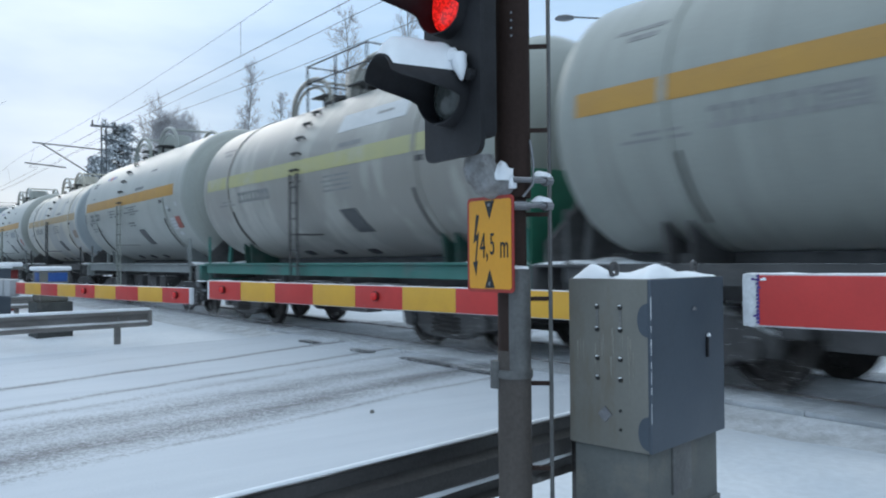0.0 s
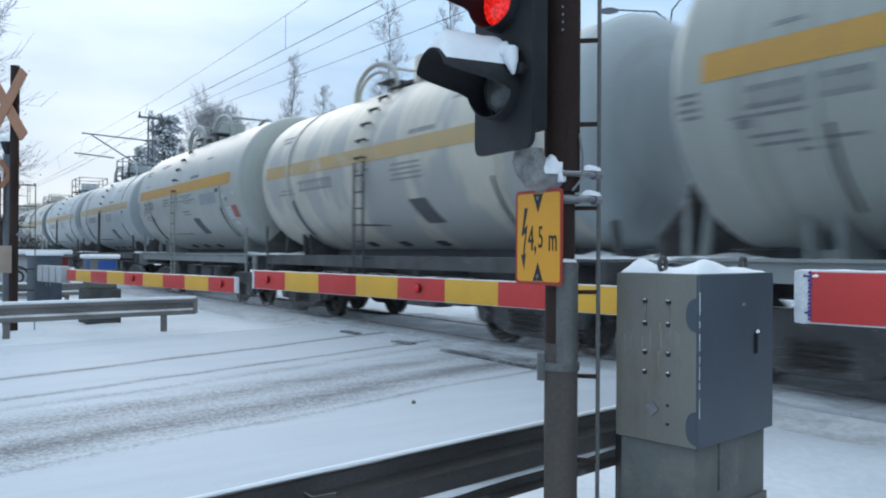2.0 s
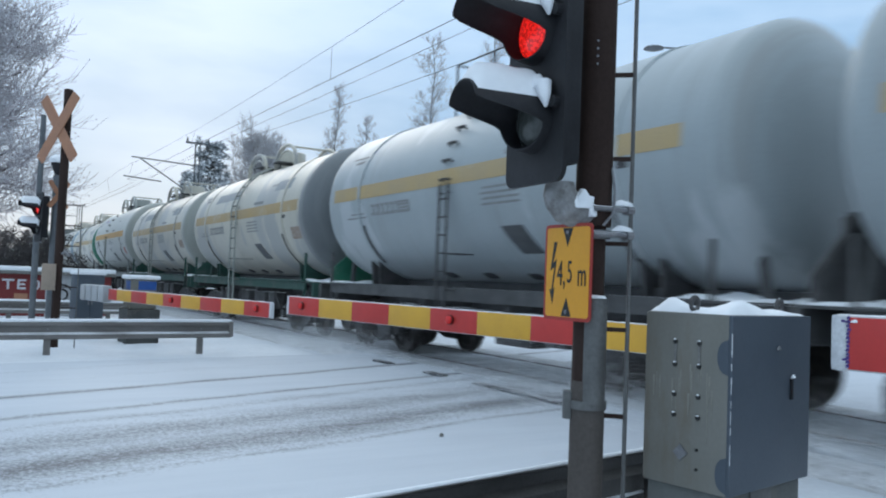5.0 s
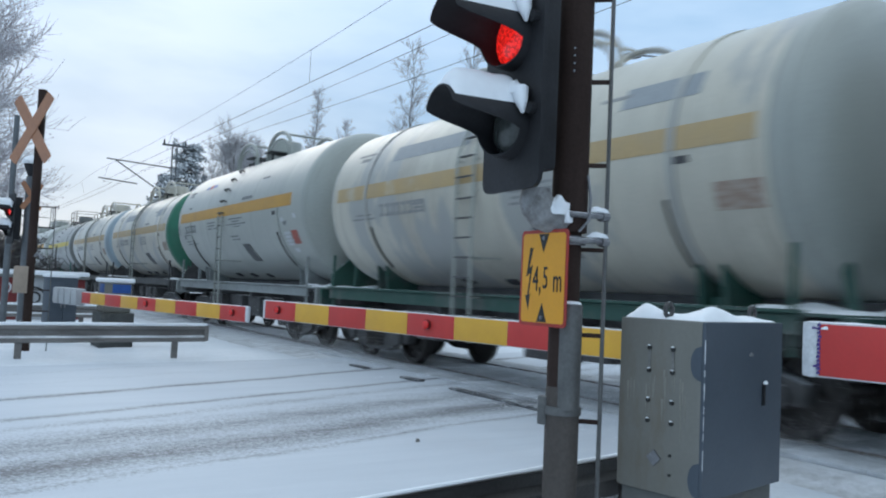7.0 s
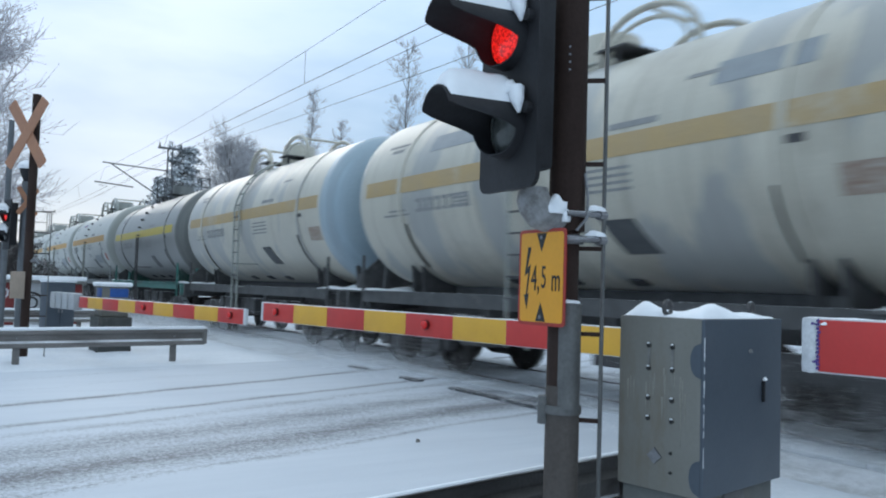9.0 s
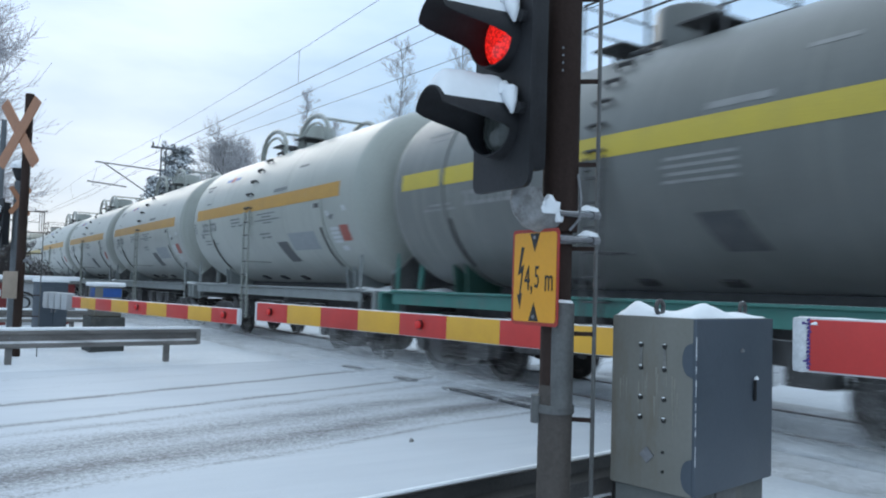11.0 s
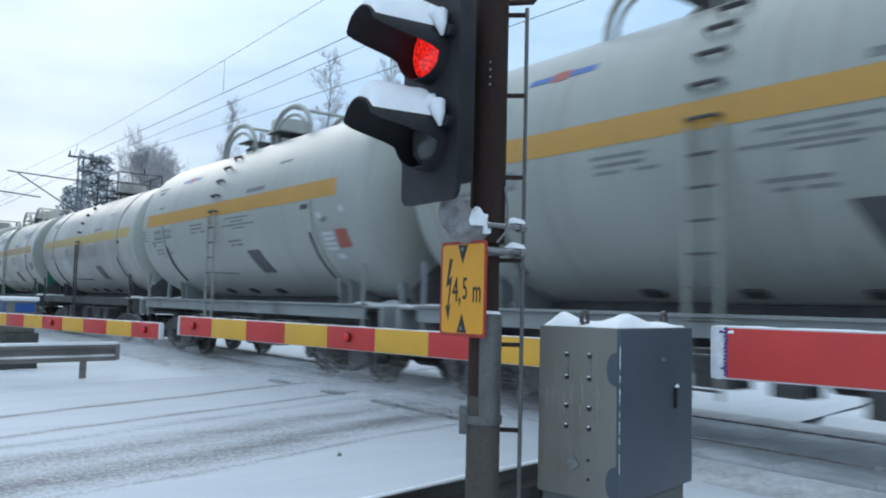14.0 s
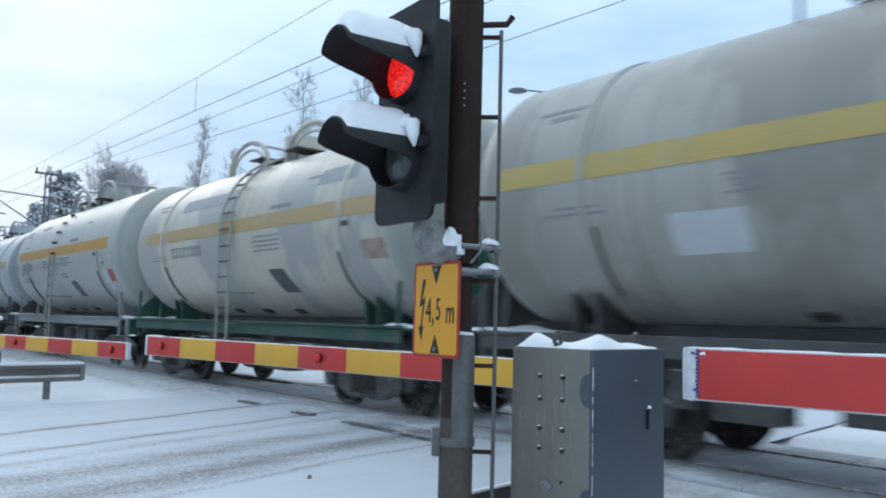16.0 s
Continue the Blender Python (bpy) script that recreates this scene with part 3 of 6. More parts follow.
def barriers():
    # far half barrier: its tip meets the near one over the middle of the road
    root = thing("half_barrier", "lowered red and yellow half barrier on a snowy concrete foot", "barrier", pose(0, 0, 0), "crossing barriers")
    arm = new("arm")
    arm.parent = root
    arm.matrix_basis = pose(3.82, 10.95, 0.925, 0.0, 0, 180 + BOOM)
    boom(arm, 6.35, 0.225, 0.73, [0.40, 3.33], True, 1)
    for i in range(4):
        bm = bmesh.new()
        box(bm, (0, -6.62 - i * 0.36, 0.0), (0.20, 0.30, 0.34), 0.05)
        part("counterweight", bm, M_WALL_W, arm, "pale steel counterweight block")
    barrier_machine(root, (3.12, 17.0), 1.26, True)
    # near half barrier, its drive hidden behind the grey cabinet
    root = thing("half_barrier", "lowered red and yellow half barrier with red lamps", "barrier", pose(0, 0, 0), "crossing barriers")
    arm = new("arm")
    arm.parent = root
    arm.matrix_basis = pose(3.90, 10.56, 1.022, 0.25, 0, BOOM)
    boom(arm, 6.4, 0.25, 0.733, [0.40, 3.33])
    barrier_machine(root, (5.15, 4.30), 1.12, False, 0.62)
    # short boom of the path beside the road
    root = thing("path_barrier", "lowered short red and yellow barrier of the path", "barrier", pose(0, 0, 0), "crossing barriers")
    arm = new("arm")
    arm.parent = root
    arm.matrix_basis = pose(2.80, 1.793, 1.24, 0, 0, BOOM)
    boom(arm, 3.2, 0.20, 0.665, [])
    bm = bmesh.new()
    box(bm, (0, -0.028, 0), (0.060, 0.062, 0.206), 0.024)
    part("end_piece", bm, M_WHITE, arm, "chipped white rounded end of the boom")
    bm = bmesh.new()
    for i in range(13):
        lump(bm, (-0.0272, -0.062 - 0.007 * noise.noise(Vector((i * 0.9, 1, 0))), 0.088 - 0.0145 * i), (0.003, 0.006 + 0.005 * abs(noise.noise(Vector((i * 1.7, 4, 0)))), 0.011), i * 1.3, 0.6, 2)
    lump(bm, (-0.0272, -0.045, 0.076), (0.003, 0.014, 0.007), 7.0, 0.6, 2)
    lump(bm, (-0.0272, -0.050, -0.062), (0.003, 0.011, 0.008), 8.0, 0.6, 2)
    tagged(part("chipped_mark", bm, M_CHIP, arm, "worn violet chips in the paint"), kind="stuff")
    bm = bmesh.new()
    lump(bm, (-0.028, -0.082, 0.076), (0.004, 0.012, 0.010), 3.0, 0.6, 2)
    part("snow", bm, M_SNOW, arm, "dab of snow")
    barrier_machine(root, (3.42, -1.35), 1.34)


barriers()


# ---- signal mast with lamps, electric warning plate and ladder ----
FACE = 175.0   # bearing to which the road signal looks


def hood(bm, c, r, length):
    """A long visor: a tube cut away below towards its mouth; looks along +x."""
    n, rows = 56, []
    for j in range(9):
        t = j / 8
        row = []
        for i in range(n):
            a = 2 * math.pi * i / n
            low = 0.5 - 0.5 * math.sin(a)      # 0 at the top, 1 below
            f = min(1.0, max(0.0, (low - 0.31) / 0.31))
            reach = length * (1.0 - 0.70 * f * f * (3 - 2 * f) - 0.16 * max(0.0, low - 0.46))
            reach -= length * 0.17 * max(0.0, math.cos(a)) * min(1.0, max(0.0, (low - 0.36) / 0.1))
            rr = r * (1.0 - 0.06 * t)
            row.append(Vector((c[0] + reach * t, c[1] + rr * math.cos(a), c[2] + rr * math.sin(a))))
        rows.append(row)
    outer = [[bm.verts.new(p) for p in row] for row in rows]
    inner = [[bm.verts.new(Vector((p.x, c[1] + (p.y - c[1]) * 0.95, c[2] + (p.z - c[2]) * 0.95))) for p in row] for row in rows]
    for grid in (outer, inner):
        for a, b in zip(grid, grid[1:]):
            for i in range(n):
                bm.faces.new((a[i], a[(i + 1) % n], b[(i + 1) % n], b[i]))
    for i in range(n):
        bm.faces.new((outer[-1][i], outer[-1][(i + 1) % n], inner[-1][(i + 1) % n], inner[-1][i]))


def signal_head(parent, m):
    """Backboard in the yz plane, lamps towards +x; the origin is the board's middle."""
    head = new("signal_head")
    head.parent = parent
    head.matrix_basis = m
    bm = bmesh.new()
    outline = []
    for cy, cz, a0 in ((0.165, 0.40, 0), (-0.165, 0.40, 90), (-0.165, -0.42, 180), (0.165, -0.42, 270)):
        outline += [(cy + 0.05 * math.cos(radians(a0 + k * 22.5)), cz + 0.05 * math.sin(radians(a0 + k * 22.5))) for k in range(5)]
    prism(bm, outline, 0, -0.012, 0.008)
    part("backboard", bm, M_BLACK, head, "black backboard with rounded corners")
    bm = bmesh.new()
    box(bm, (-0.075, 0, 0.0), (0.13, 0.26, 0.78), 0.03)
    part("housing", bm, M_BLACK, head)
    for z, on in ((0.160, True), (-0.208, False)):
        bm = bmesh.new()
        hood(bm, (0.005, 0, z), 0.135, 0.34)
        visor = part("visor", bm, M_BLACK, head, "long black lamp visor", smooth=50)
        bm = bmesh.new()
        tube(bm, [(0.0, 0, z), (0.03, 0, z), (0.045, 0, z), (0.052, 0, z)], [0.112, 0.108, 0.075, 0.02], 24)
        part("lens", bm, M_LAMP_ON if on else M_LENS_OFF, visor, "lit red signal lens" if on else "dark unlit signal lens", smooth=60)
        bm = bmesh.new()
        rows = []
        for i in range(15):
            t = i / 14
            row = []
            for j in range(13):
                a = radians(34 + 112 * j / 12)
                rr = 0.135 * (1 - 0.06 * t)
                h = (0.074 + 0.014 * noise.noise(Vector((t * 4, j * 0.35, z * 9)))) * min(1, 6 * t + 0.55, 7 * (1 - t) + 0.25) * max(0.0, math.sin(math.pi * j / 12)) ** 0.45
                row.append((Vector((0.02 + 0.315 * t, rr * math.cos(a), z + rr * math.sin(a))), h))
            rows.append(row)
        top = [[bm.verts.new(p + Vector((0.012 * (0.5 - i / 14), 0, h))) for p, h in row] for i, row in enumerate(rows)]
        low = [[bm.verts.new(p - Vector((0, 0, 0.004))) for p, h in row] for row in rows]
        for i in range(14):
            for j in range(12):
                bm.faces.new((top[i][j], top[i + 1][j], top[i + 1][j + 1], top[i][j + 1]))
                bm.faces.new((low[i][j], low[i][j + 1], low[i + 1][j + 1], low[i + 1][j]))
            bm.faces.new((top[i][0], low[i][0], low[i + 1][0], top[i + 1][0]))
            bm.faces.new((top[i][12], top[i + 1][12], low[i + 1][12], low[i][12]))
        for j in range(12):
            bm.faces.new((top[0][j], top[0][j + 1], low[0][j + 1], low[0][j]))
            bm.faces.new((top[14][j], low[14][j], low[14][j + 1], top[14][j + 1]))
        # a hanging tongue of snow by the board
        lump(bm, (0.05, 0.10, z + 0.115), (0.045, 0.035, 0.05), z, 0.35, 2)
        tube(bm, [(0.045, 0.115, z + 0.13), (0.05, 0.138, z + 0.075), (0.045, 0.142, z + 0.03)], [0.036, 0.026, 0.007], 8)
        part("snow_cap", bm, M_SNOW, visor, "thick snow on the visor", smooth=80)
        bm = bmesh.new()
        tube(bm, [(0.0, 0.165, z + 0.05), (0.035, 0.165, z + 0.05)], 0.024, 10)
        part("hinge", bm, M_BLACK, head)
    return head


def text_mesh(body, size):
    cu = bpy.data.curves.new("lettering", "FONT")
    cu.body, cu.size, cu.extrude = body, size, 0.0008
    cu.align_x, cu.align_y = "CENTER", "CENTER"
    ob = new("lettering", cu)
    me = bpy.data.meshes.new_from_object(ob.evaluated_get(bpy.context.evaluated_depsgraph_get()))
    bpy.data.objects.remove(ob)
    me.materials.clear()
    me.materials.append(M_INK)
    return me


def rounded(w, h, r):
    out = []
    for cy, cz, a0 in ((w / 2 - r, h / 2 - r, 0), (-w / 2 + r, h / 2 - r, 90), (-w / 2 + r, -h / 2 + r, 180), (w / 2 - r, -h / 2 + r, 270)):
        out += [(cy + r * math.cos(radians(a0 + k * 22.5)), cz + r * math.sin(radians(a0 + k * 22.5))) for k in range(5)]
    return out


def voltage_plate(parent, m):
    """The yellow 4,5 m warning plate in the yz plane, looking along +x."""
    bm = bmesh.new()
    prism(bm, rounded(0.30, 0.40, 0.02), 0, -0.004, 0)
    plate = part("warning_plate", bm, M_SIGN_R, parent, "yellow 4,5 m overhead line plate with red rim", m)
    bm = bmesh.new()
    prism(bm, rounded(0.272, 0.372, 0.014), 0, 0, 0.0016)
    part("yellow_field", bm, M_SIGN_Y, plate)
    for s in (1, -1):
        bm = bmesh.new()
        prism(bm, [(0.032, s * 0.183), (-0.032, s * 0.183), (0.0, s * 0.105)], 0, 0.0016, 0.0026)
        part("triangle", bm, M_INK, plate)
        bm = bmesh.new()
        tube(bm, [(0.002, 0, s * 0.165), (0.007, 0, s * 0.165)], 0.008, 8)
        part("rivet", bm, M_STEEL, plate)
    bm = bmesh.new()
    bolt = [(-0.067, 0.125), (-0.087, 0.128), (-0.108, 0.005), (-0.083, 0.02), (-0.098, -0.075), (-0.112, -0.072), (-0.09, -0.135), (-0.078, -0.068), (-0.088, -0.07), (-0.068, 0.055), (-0.09, 0.038)]
    prism(bm, bolt, 0, 0.0016, 0.0026)
    part("lightning_arrow", bm, M_INK, plate)
    for body, size, y, z in (("4,", 0.12, -0.036, -0.010), ("5", 0.105, 0.018, -0.004), ("m", 0.112, 0.094, -0.014)):
        part("lettering", text_mesh(body, size), None, plate, m=pose(0.003, y, z, 90, 0, 90) @ Matrix.Diagonal((0.66, 1.25, 1, 1)))
    return plate


def ladder(parent, x, y, z0, z1, gap, material, step=0.37):
    """One stile beside the mast with rungs back to it."""
    bm = bmesh.new()
    tube(bm, [(x, y, z0), (x, y, z1)], 0.009, 8)
    part("stile", bm, M_GREYMAST, parent)
    z = z1 - 0.03
    while z > z0:
        bm = bmesh.new()
        box(bm, (x * 0.62, y * 0.62, z), (math.hypot(x, y) * 0.8, 0.012, 0.018), 0, pose(0, 0, 0, 0, 0, math.degrees(math.atan2(y, x))))
        part("rung", bm, material, parent)
        z -= step


def st_andrews(parent, m, size=1.0):
    for a in (38, -38):
        bm = bmesh.new()
        prism(bm, rounded(0.19 * size, 1.25 * size, 0.03), 0, 0, 0.012)
        arm = part("cross_arm", bm, M_ORANGE_X, parent, "faded orange crossing cross arm", m @ pose(0.0 if a > 0 else 0.014, 0, 0, a))
        bm = bmesh.new()
        prism(bm, rounded(0.145 * size, 1.20 * size, 0.02), 0, 0.012, 0.0135)
        part("face", bm, M_ORANGE_X, arm)


def signal_mast():
    root = thing("signal_mast", "brown crossing signal mast with snow capped lamps and yellow plate", "traffic signal", pose(2.289, 2.549, 0))
    bm = bmesh.new()
    tube(bm, [(0, 0, -0.1), (0, 0, 1.02)], 0.0705, 28)
    part("lower_mast", bm, M_MAST_LOW, root, "weathered brown lower pole")
    bm = bmesh.new()
    tube(bm, [(0.0, 0.0, 1.02), (0.0, 0.0, 1.34)], 0.069, 28)
    part("mast_core", bm, M_MAST, root)
    bm = bmesh.new()
    tube(bm, [(-0.006, -0.031, 0.93), (-0.006, -0.031, 1.36)], 0.054, 24)
    sleeve = part("sleeve", bm, M_GREYMAST, root, "grey steel sleeve")
    bm = bmesh.new()
    lump(bm, (-0.006, -0.031, 1.362), (0.05, 0.05, 0.016), 2.0, 0.2, 2)
    part("snow_cap", bm, M_SNOW, sleeve)
    bm = bmesh.new()
    tube(bm, [(0, 0, 1.34), (0, 0, 1.68)], 0.055, 24)
    part("neck", bm, M_MAST, root, "narrow dark neck of the pole")
    bm = bmesh.new()
    tube(bm, [(0, 0, 1.66), (0, 0, 4.75)], 0.0755, 28)
    part("upper_mast", bm, M_MAST, root, "dark brown upper pole")
    bm = bmesh.new()
    for i in range(4):
        tube(bm, [(-0.045, -0.05, 2.33 + i * 0.032), (-0.052, -0.058, 2.33 + i * 0.032)], 0.005, 6)
    part("rivet_row", bm, M_STEEL, root)
    # clamp of the sleeve
    bm = bmesh.new()
    tube(bm, [(0, 0, 0.905), (0, 0, 0.94)], 0.078, 28)
    clamp = part("clamp", bm, M_GREYMAST, root, "grey pipe clamp")
    bm = bmesh.new()
    tube(bm, [(-0.062, 0.045, 0.86), (-0.062, 0.045, 0.975)], [0.026, 0.026], 12)
    part("clamp_lug", bm, M_GREYMAST, clamp)
    bm = bmesh.new()
    lump(bm, (-0.05, 0.0, 0.95), (0.018, 0.02, 0.035), 1.0, 0.3, 2)
    part("snow", bm, M_SNOW, clamp)
    f = radians(FACE)
    fx, fy = math.cos(f), math.sin(f)
    # head in front of the mast
    signal_head(root, pose(fx * 0.22 - 0.048, fy * 0.22 + 0.046, 2.285, 0, 0, FACE))
    # cable elbow under the head, with snow
    bm = bmesh.new()
    tube(bm, [(-0.152, 0.04, 1.835), (-0.150, 0.04, 1.79), (-0.142, 0.035, 1.765), (-0.120, 0.028, 1.735), (-0.08, 0.012, 1.718), (-0.02, 0.0, 1.71)], [0.060, 0.070, 0.074, 0.074, 0.072, 0.066], 20)
    part("cable_elbow", bm, M_ELBOW, root, "frosted steel cable elbow", smooth=60)
    bm = bmesh.new()
    lump(bm, (-0.085, -0.035, 1.735), (0.055, 0.035, 0.07), 4.0, 0.5, 3)
    lump(bm, (-0.055, -0.05, 1.70), (0.025, 0.025, 0.05), 6.0, 0.5, 2)
    part("snow", bm, M_SNOW, root, "lump of snow on the bracket")
    for z in (1.73, 1.625):
        bm = bmesh.new()
        tube(bm, [(0, 0, z - 0.018), (0, 0, z + 0.018)], 0.073, 24)
        tube(bm, [(-0.06, -0.07, z), (0.10, -0.105, z), (0.125, -0.06, z)], 0.012, 8)
        b = part("bracket", bm, M_STEEL, root, "steel bracket with bolts")
        bm = bmesh.new()
        tube(bm, [(0.085, -0.10, z), (0.125, -0.095, z)], 0.022, 8)
        part("bolt_head", bm, M_STEEL, b)
        bm = bmesh.new()
        lump(bm, (0.09, -0.085, z + 0.018), (0.05, 0.035, 0.025), z, 0.4, 2)
        part("snow", bm, M_SNOW, b)
    bm = bmesh.new()
    tube(bm, [(-0.02, -0.085, 1.66), (0.02, -0.10, 1.71), (0.035, -0.09, 1.80), (0.03, -0.075, 1.90)], 0.006, 6)
    part("loose_wire", bm, M_STEEL, root)
    voltage_plate(root, pose(-0.106, 0.028, 1.465, 0, 0, FACE + 5))
    for z in (1.62, 1.33):
        bm = bmesh.new()
        box(bm, (-0.055, 0.01, z), (0.10, 0.03, 0.025), 0.003)
        part("plate_arm", bm, M_STEEL, root)
    # hook and ladder
    ladder(root, 0.112, -0.105, 0.02, 2.685, 0.15, M_MAST, 0.355)
    bm = bmesh.new()
    tube(bm, [(0.05, -0.05, 2.71), (0.13, -0.12, 2.715), (0.15, -0.135, 2.75)], 0.014, 10)
    part("hook", bm, M_MAST, root)
    st_andrews(root, pose(fx * 0.09, fy * 0.09, 4.2, 0, 0, FACE))
    return root


signal_mast()


# ---- grey control cabinet ----
def control_cabinet():
    A = 10.0
    root = thing("control_cabinet", "grey metal crossing control cabinet with snow on its top", "cabinet", pose(2.52, 2.03, 0, 0, 0, A))
    w, d = 0.64, 0.37          # along x and y from the near corner
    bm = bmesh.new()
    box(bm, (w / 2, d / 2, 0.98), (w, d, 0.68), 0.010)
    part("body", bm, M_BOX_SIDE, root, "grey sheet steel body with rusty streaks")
    # door slab in a darker, bluer tone than the body
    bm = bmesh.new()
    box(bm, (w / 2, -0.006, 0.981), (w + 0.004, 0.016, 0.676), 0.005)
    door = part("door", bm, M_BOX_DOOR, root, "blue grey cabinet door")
    bm = bmesh.new()
    box(bm, (w * 0.73, -0.020, 1.02), (0.014, 0.012, 0.085), 0.004)
    h = part("handle", bm, M_BLACK, door)
    bm = bmesh.new()
    lump(bm, (w * 0.73, -0.026, 1.068), (0.014, 0.008, 0.012), 1, 0.3, 2)
    part("snow", bm, M_SNOW, h)
    bm = bmesh.new()
    lump(bm, (w * 0.55, -0.02, 1.185), (0.016, 0.006, 0.014), 1, 0.3, 2)
    part("lock", bm, M_STEEL, door)
    bm = bmesh.new()
    for i in range(46):
        z = 0.70 + i * 0.0125
        k = noise.noise(Vector((z * 8.0, 3, 0))) + 0.5 * noise.noise(Vector((z * 37.0, 7, 0)))
        if k > 0.02:
            tube(bm, [(0.0, -0.0125, z), (0.0, -0.0125, z + 0.0135)], 0.0012 + 0.0032 * max(0.0, k), 6)
    part("edge_strip", bm, M_WHITE, door, "worn bare edge of the door")
    # patches where the paint differs round the hinges
    for z in (1.16, 0.72):
        bm = bmesh.new()
        prism(bm, [(0.0, z + 0.068)] + [(0.012 + 0.034 * math.cos(radians(a)), z + 0.062 * math.sin(radians(a))) for a in range(70, -71, -14)] + [(0.0, z - 0.068)], 0, -0.0025, 0.002)
        hinge = part("hinge_plate", bm, M_BOX_DOOR, root)
    for z, pair in ((1.205, True), (1.115, True), (0.998, True), (0.918, True)):
        for y in (0.122, 0.228):
            bm = bmesh.new()
            tube(bm, [(0.004, y, z), (-0.008, y, z), (-0.013, y, z)], [0.009, 0.009, 0.005], 10)
            bolt = part("bolt", bm, M_INK, root)
            bm = bmesh.new()
            lump(bm, (-0.007, y, z + 0.008), (0.006, 0.007, 0.004), z + y, 0.3, 2)
            part("snow", bm, M_SNOW, bolt)
    for y in (0.122, 0.228):
        bm = bmesh.new()
        box(bm, (-0.002, y, 1.16), (0.006, 0.011, 0.09), 0.002)
        part("slot", bm, M_CONCRETE, root)
    rng = random.Random(8)
    for i in range(16):
        y, z = rng.uniform(0.06, 0.34), rng.uniform(0.99, 1.14)
        ln, wd = rng.uniform(0.06, 0.20), rng.uniform(0.0022, 0.0045)
        bm = bmesh.new()
        prism(bm, [(y - wd, z), (y + wd, z), (y + wd * 0.7, z - ln * 0.6), (y, z - ln), (y - wd * 0.7, z - ln * 0.6)], 0, -0.0012, 0.001)
        part("drip_mark", bm, M_DRIP, root, "pale dried drip")
    bm = bmesh.new()
    prism(bm, [(0.195, 0.807), (0.227, 0.775), (0.195, 0.743), (0.163, 0.775)], 0, -0.006, 0.002)
    part("emblem", bm, M_STEEL, root, "small diamond shaped plate")
    for z in (0.795, 0.72):
        bm = bmesh.new()
        tube(bm, [(0.002, 0.125, z), (-0.006, 0.125, z)], 0.006, 8)
        part("screw", bm, M_INK, root)
    bm = bmesh.new()
    box(bm, (w / 2, d / 2, 0.50), (w - 0.04, d - 0.03, 0.30), 0.006)
    part("upper_plinth", bm, M_PLINTH, root, "grey steel plinth")
    bm = bmesh.new()
    box(bm, (w / 2, d / 2, 0.15), (w - 0.02, d - 0.01, 0.42), 0.006)
    part("lower_plinth", bm, M_PLINTH, root, "stained concrete foot")
    bm = bmesh.new()
    box(bm, (w * 0.44, 0.012, 0.54), (0.16, 0.012, 0.20), 0.003)
    part("plinth_plate", bm, M_GREYMAST, root)
    # lifting eyes
    for x, y in ((0.035, 0.17), (w - 0.05, 0.10)):
        bm = bmesh.new()
        tube(bm, arc((x, y, 1.357), 0.026, -80, 260, 14, "xz"), 0.009, 8)
        part("lifting_eye", bm, M_DARK, root)
    bm = bmesh.new()
    rows = []
    nx, ny = 44, 24
    for i in range(nx + 1):
        row = []
        for j in range(ny + 1):
            u, v = i / nx, j / ny
            edge = min(1, 9 * min(u, 1 - u), 9 * min(v, 1 - v)) ** 0.5
            p = (1 - v + u) / 2
            heap = math.exp(-((p - 0.15) / 0.10) ** 2) + 0.9 * math.exp(-((p - 0.56) / 0.12) ** 2)
            h = edge * (0.012 + 0.048 * heap * (0.75 + 0.5 * noise.noise(Vector((u * 5, v * 3, 2)))) + 0.014 * noise.noise(Vector((u * 6.2, v * 4.2, 5))))
            row.append(bm.verts.new((0.008 + u * (w - 0.016), 0.008 + v * (d - 0.016), 1.3205 + max(0, h))))
        rows.append(row)
    for a, b in zip(rows, rows[1:]):
        for j in range(ny):
            bm.faces.new((a[j], b[j], b[j + 1], a[j + 1]))
    part("snow_cap", bm, M_SNOW, root, "uneven snow on the cabinet top", smooth=80)


control_cabinet()


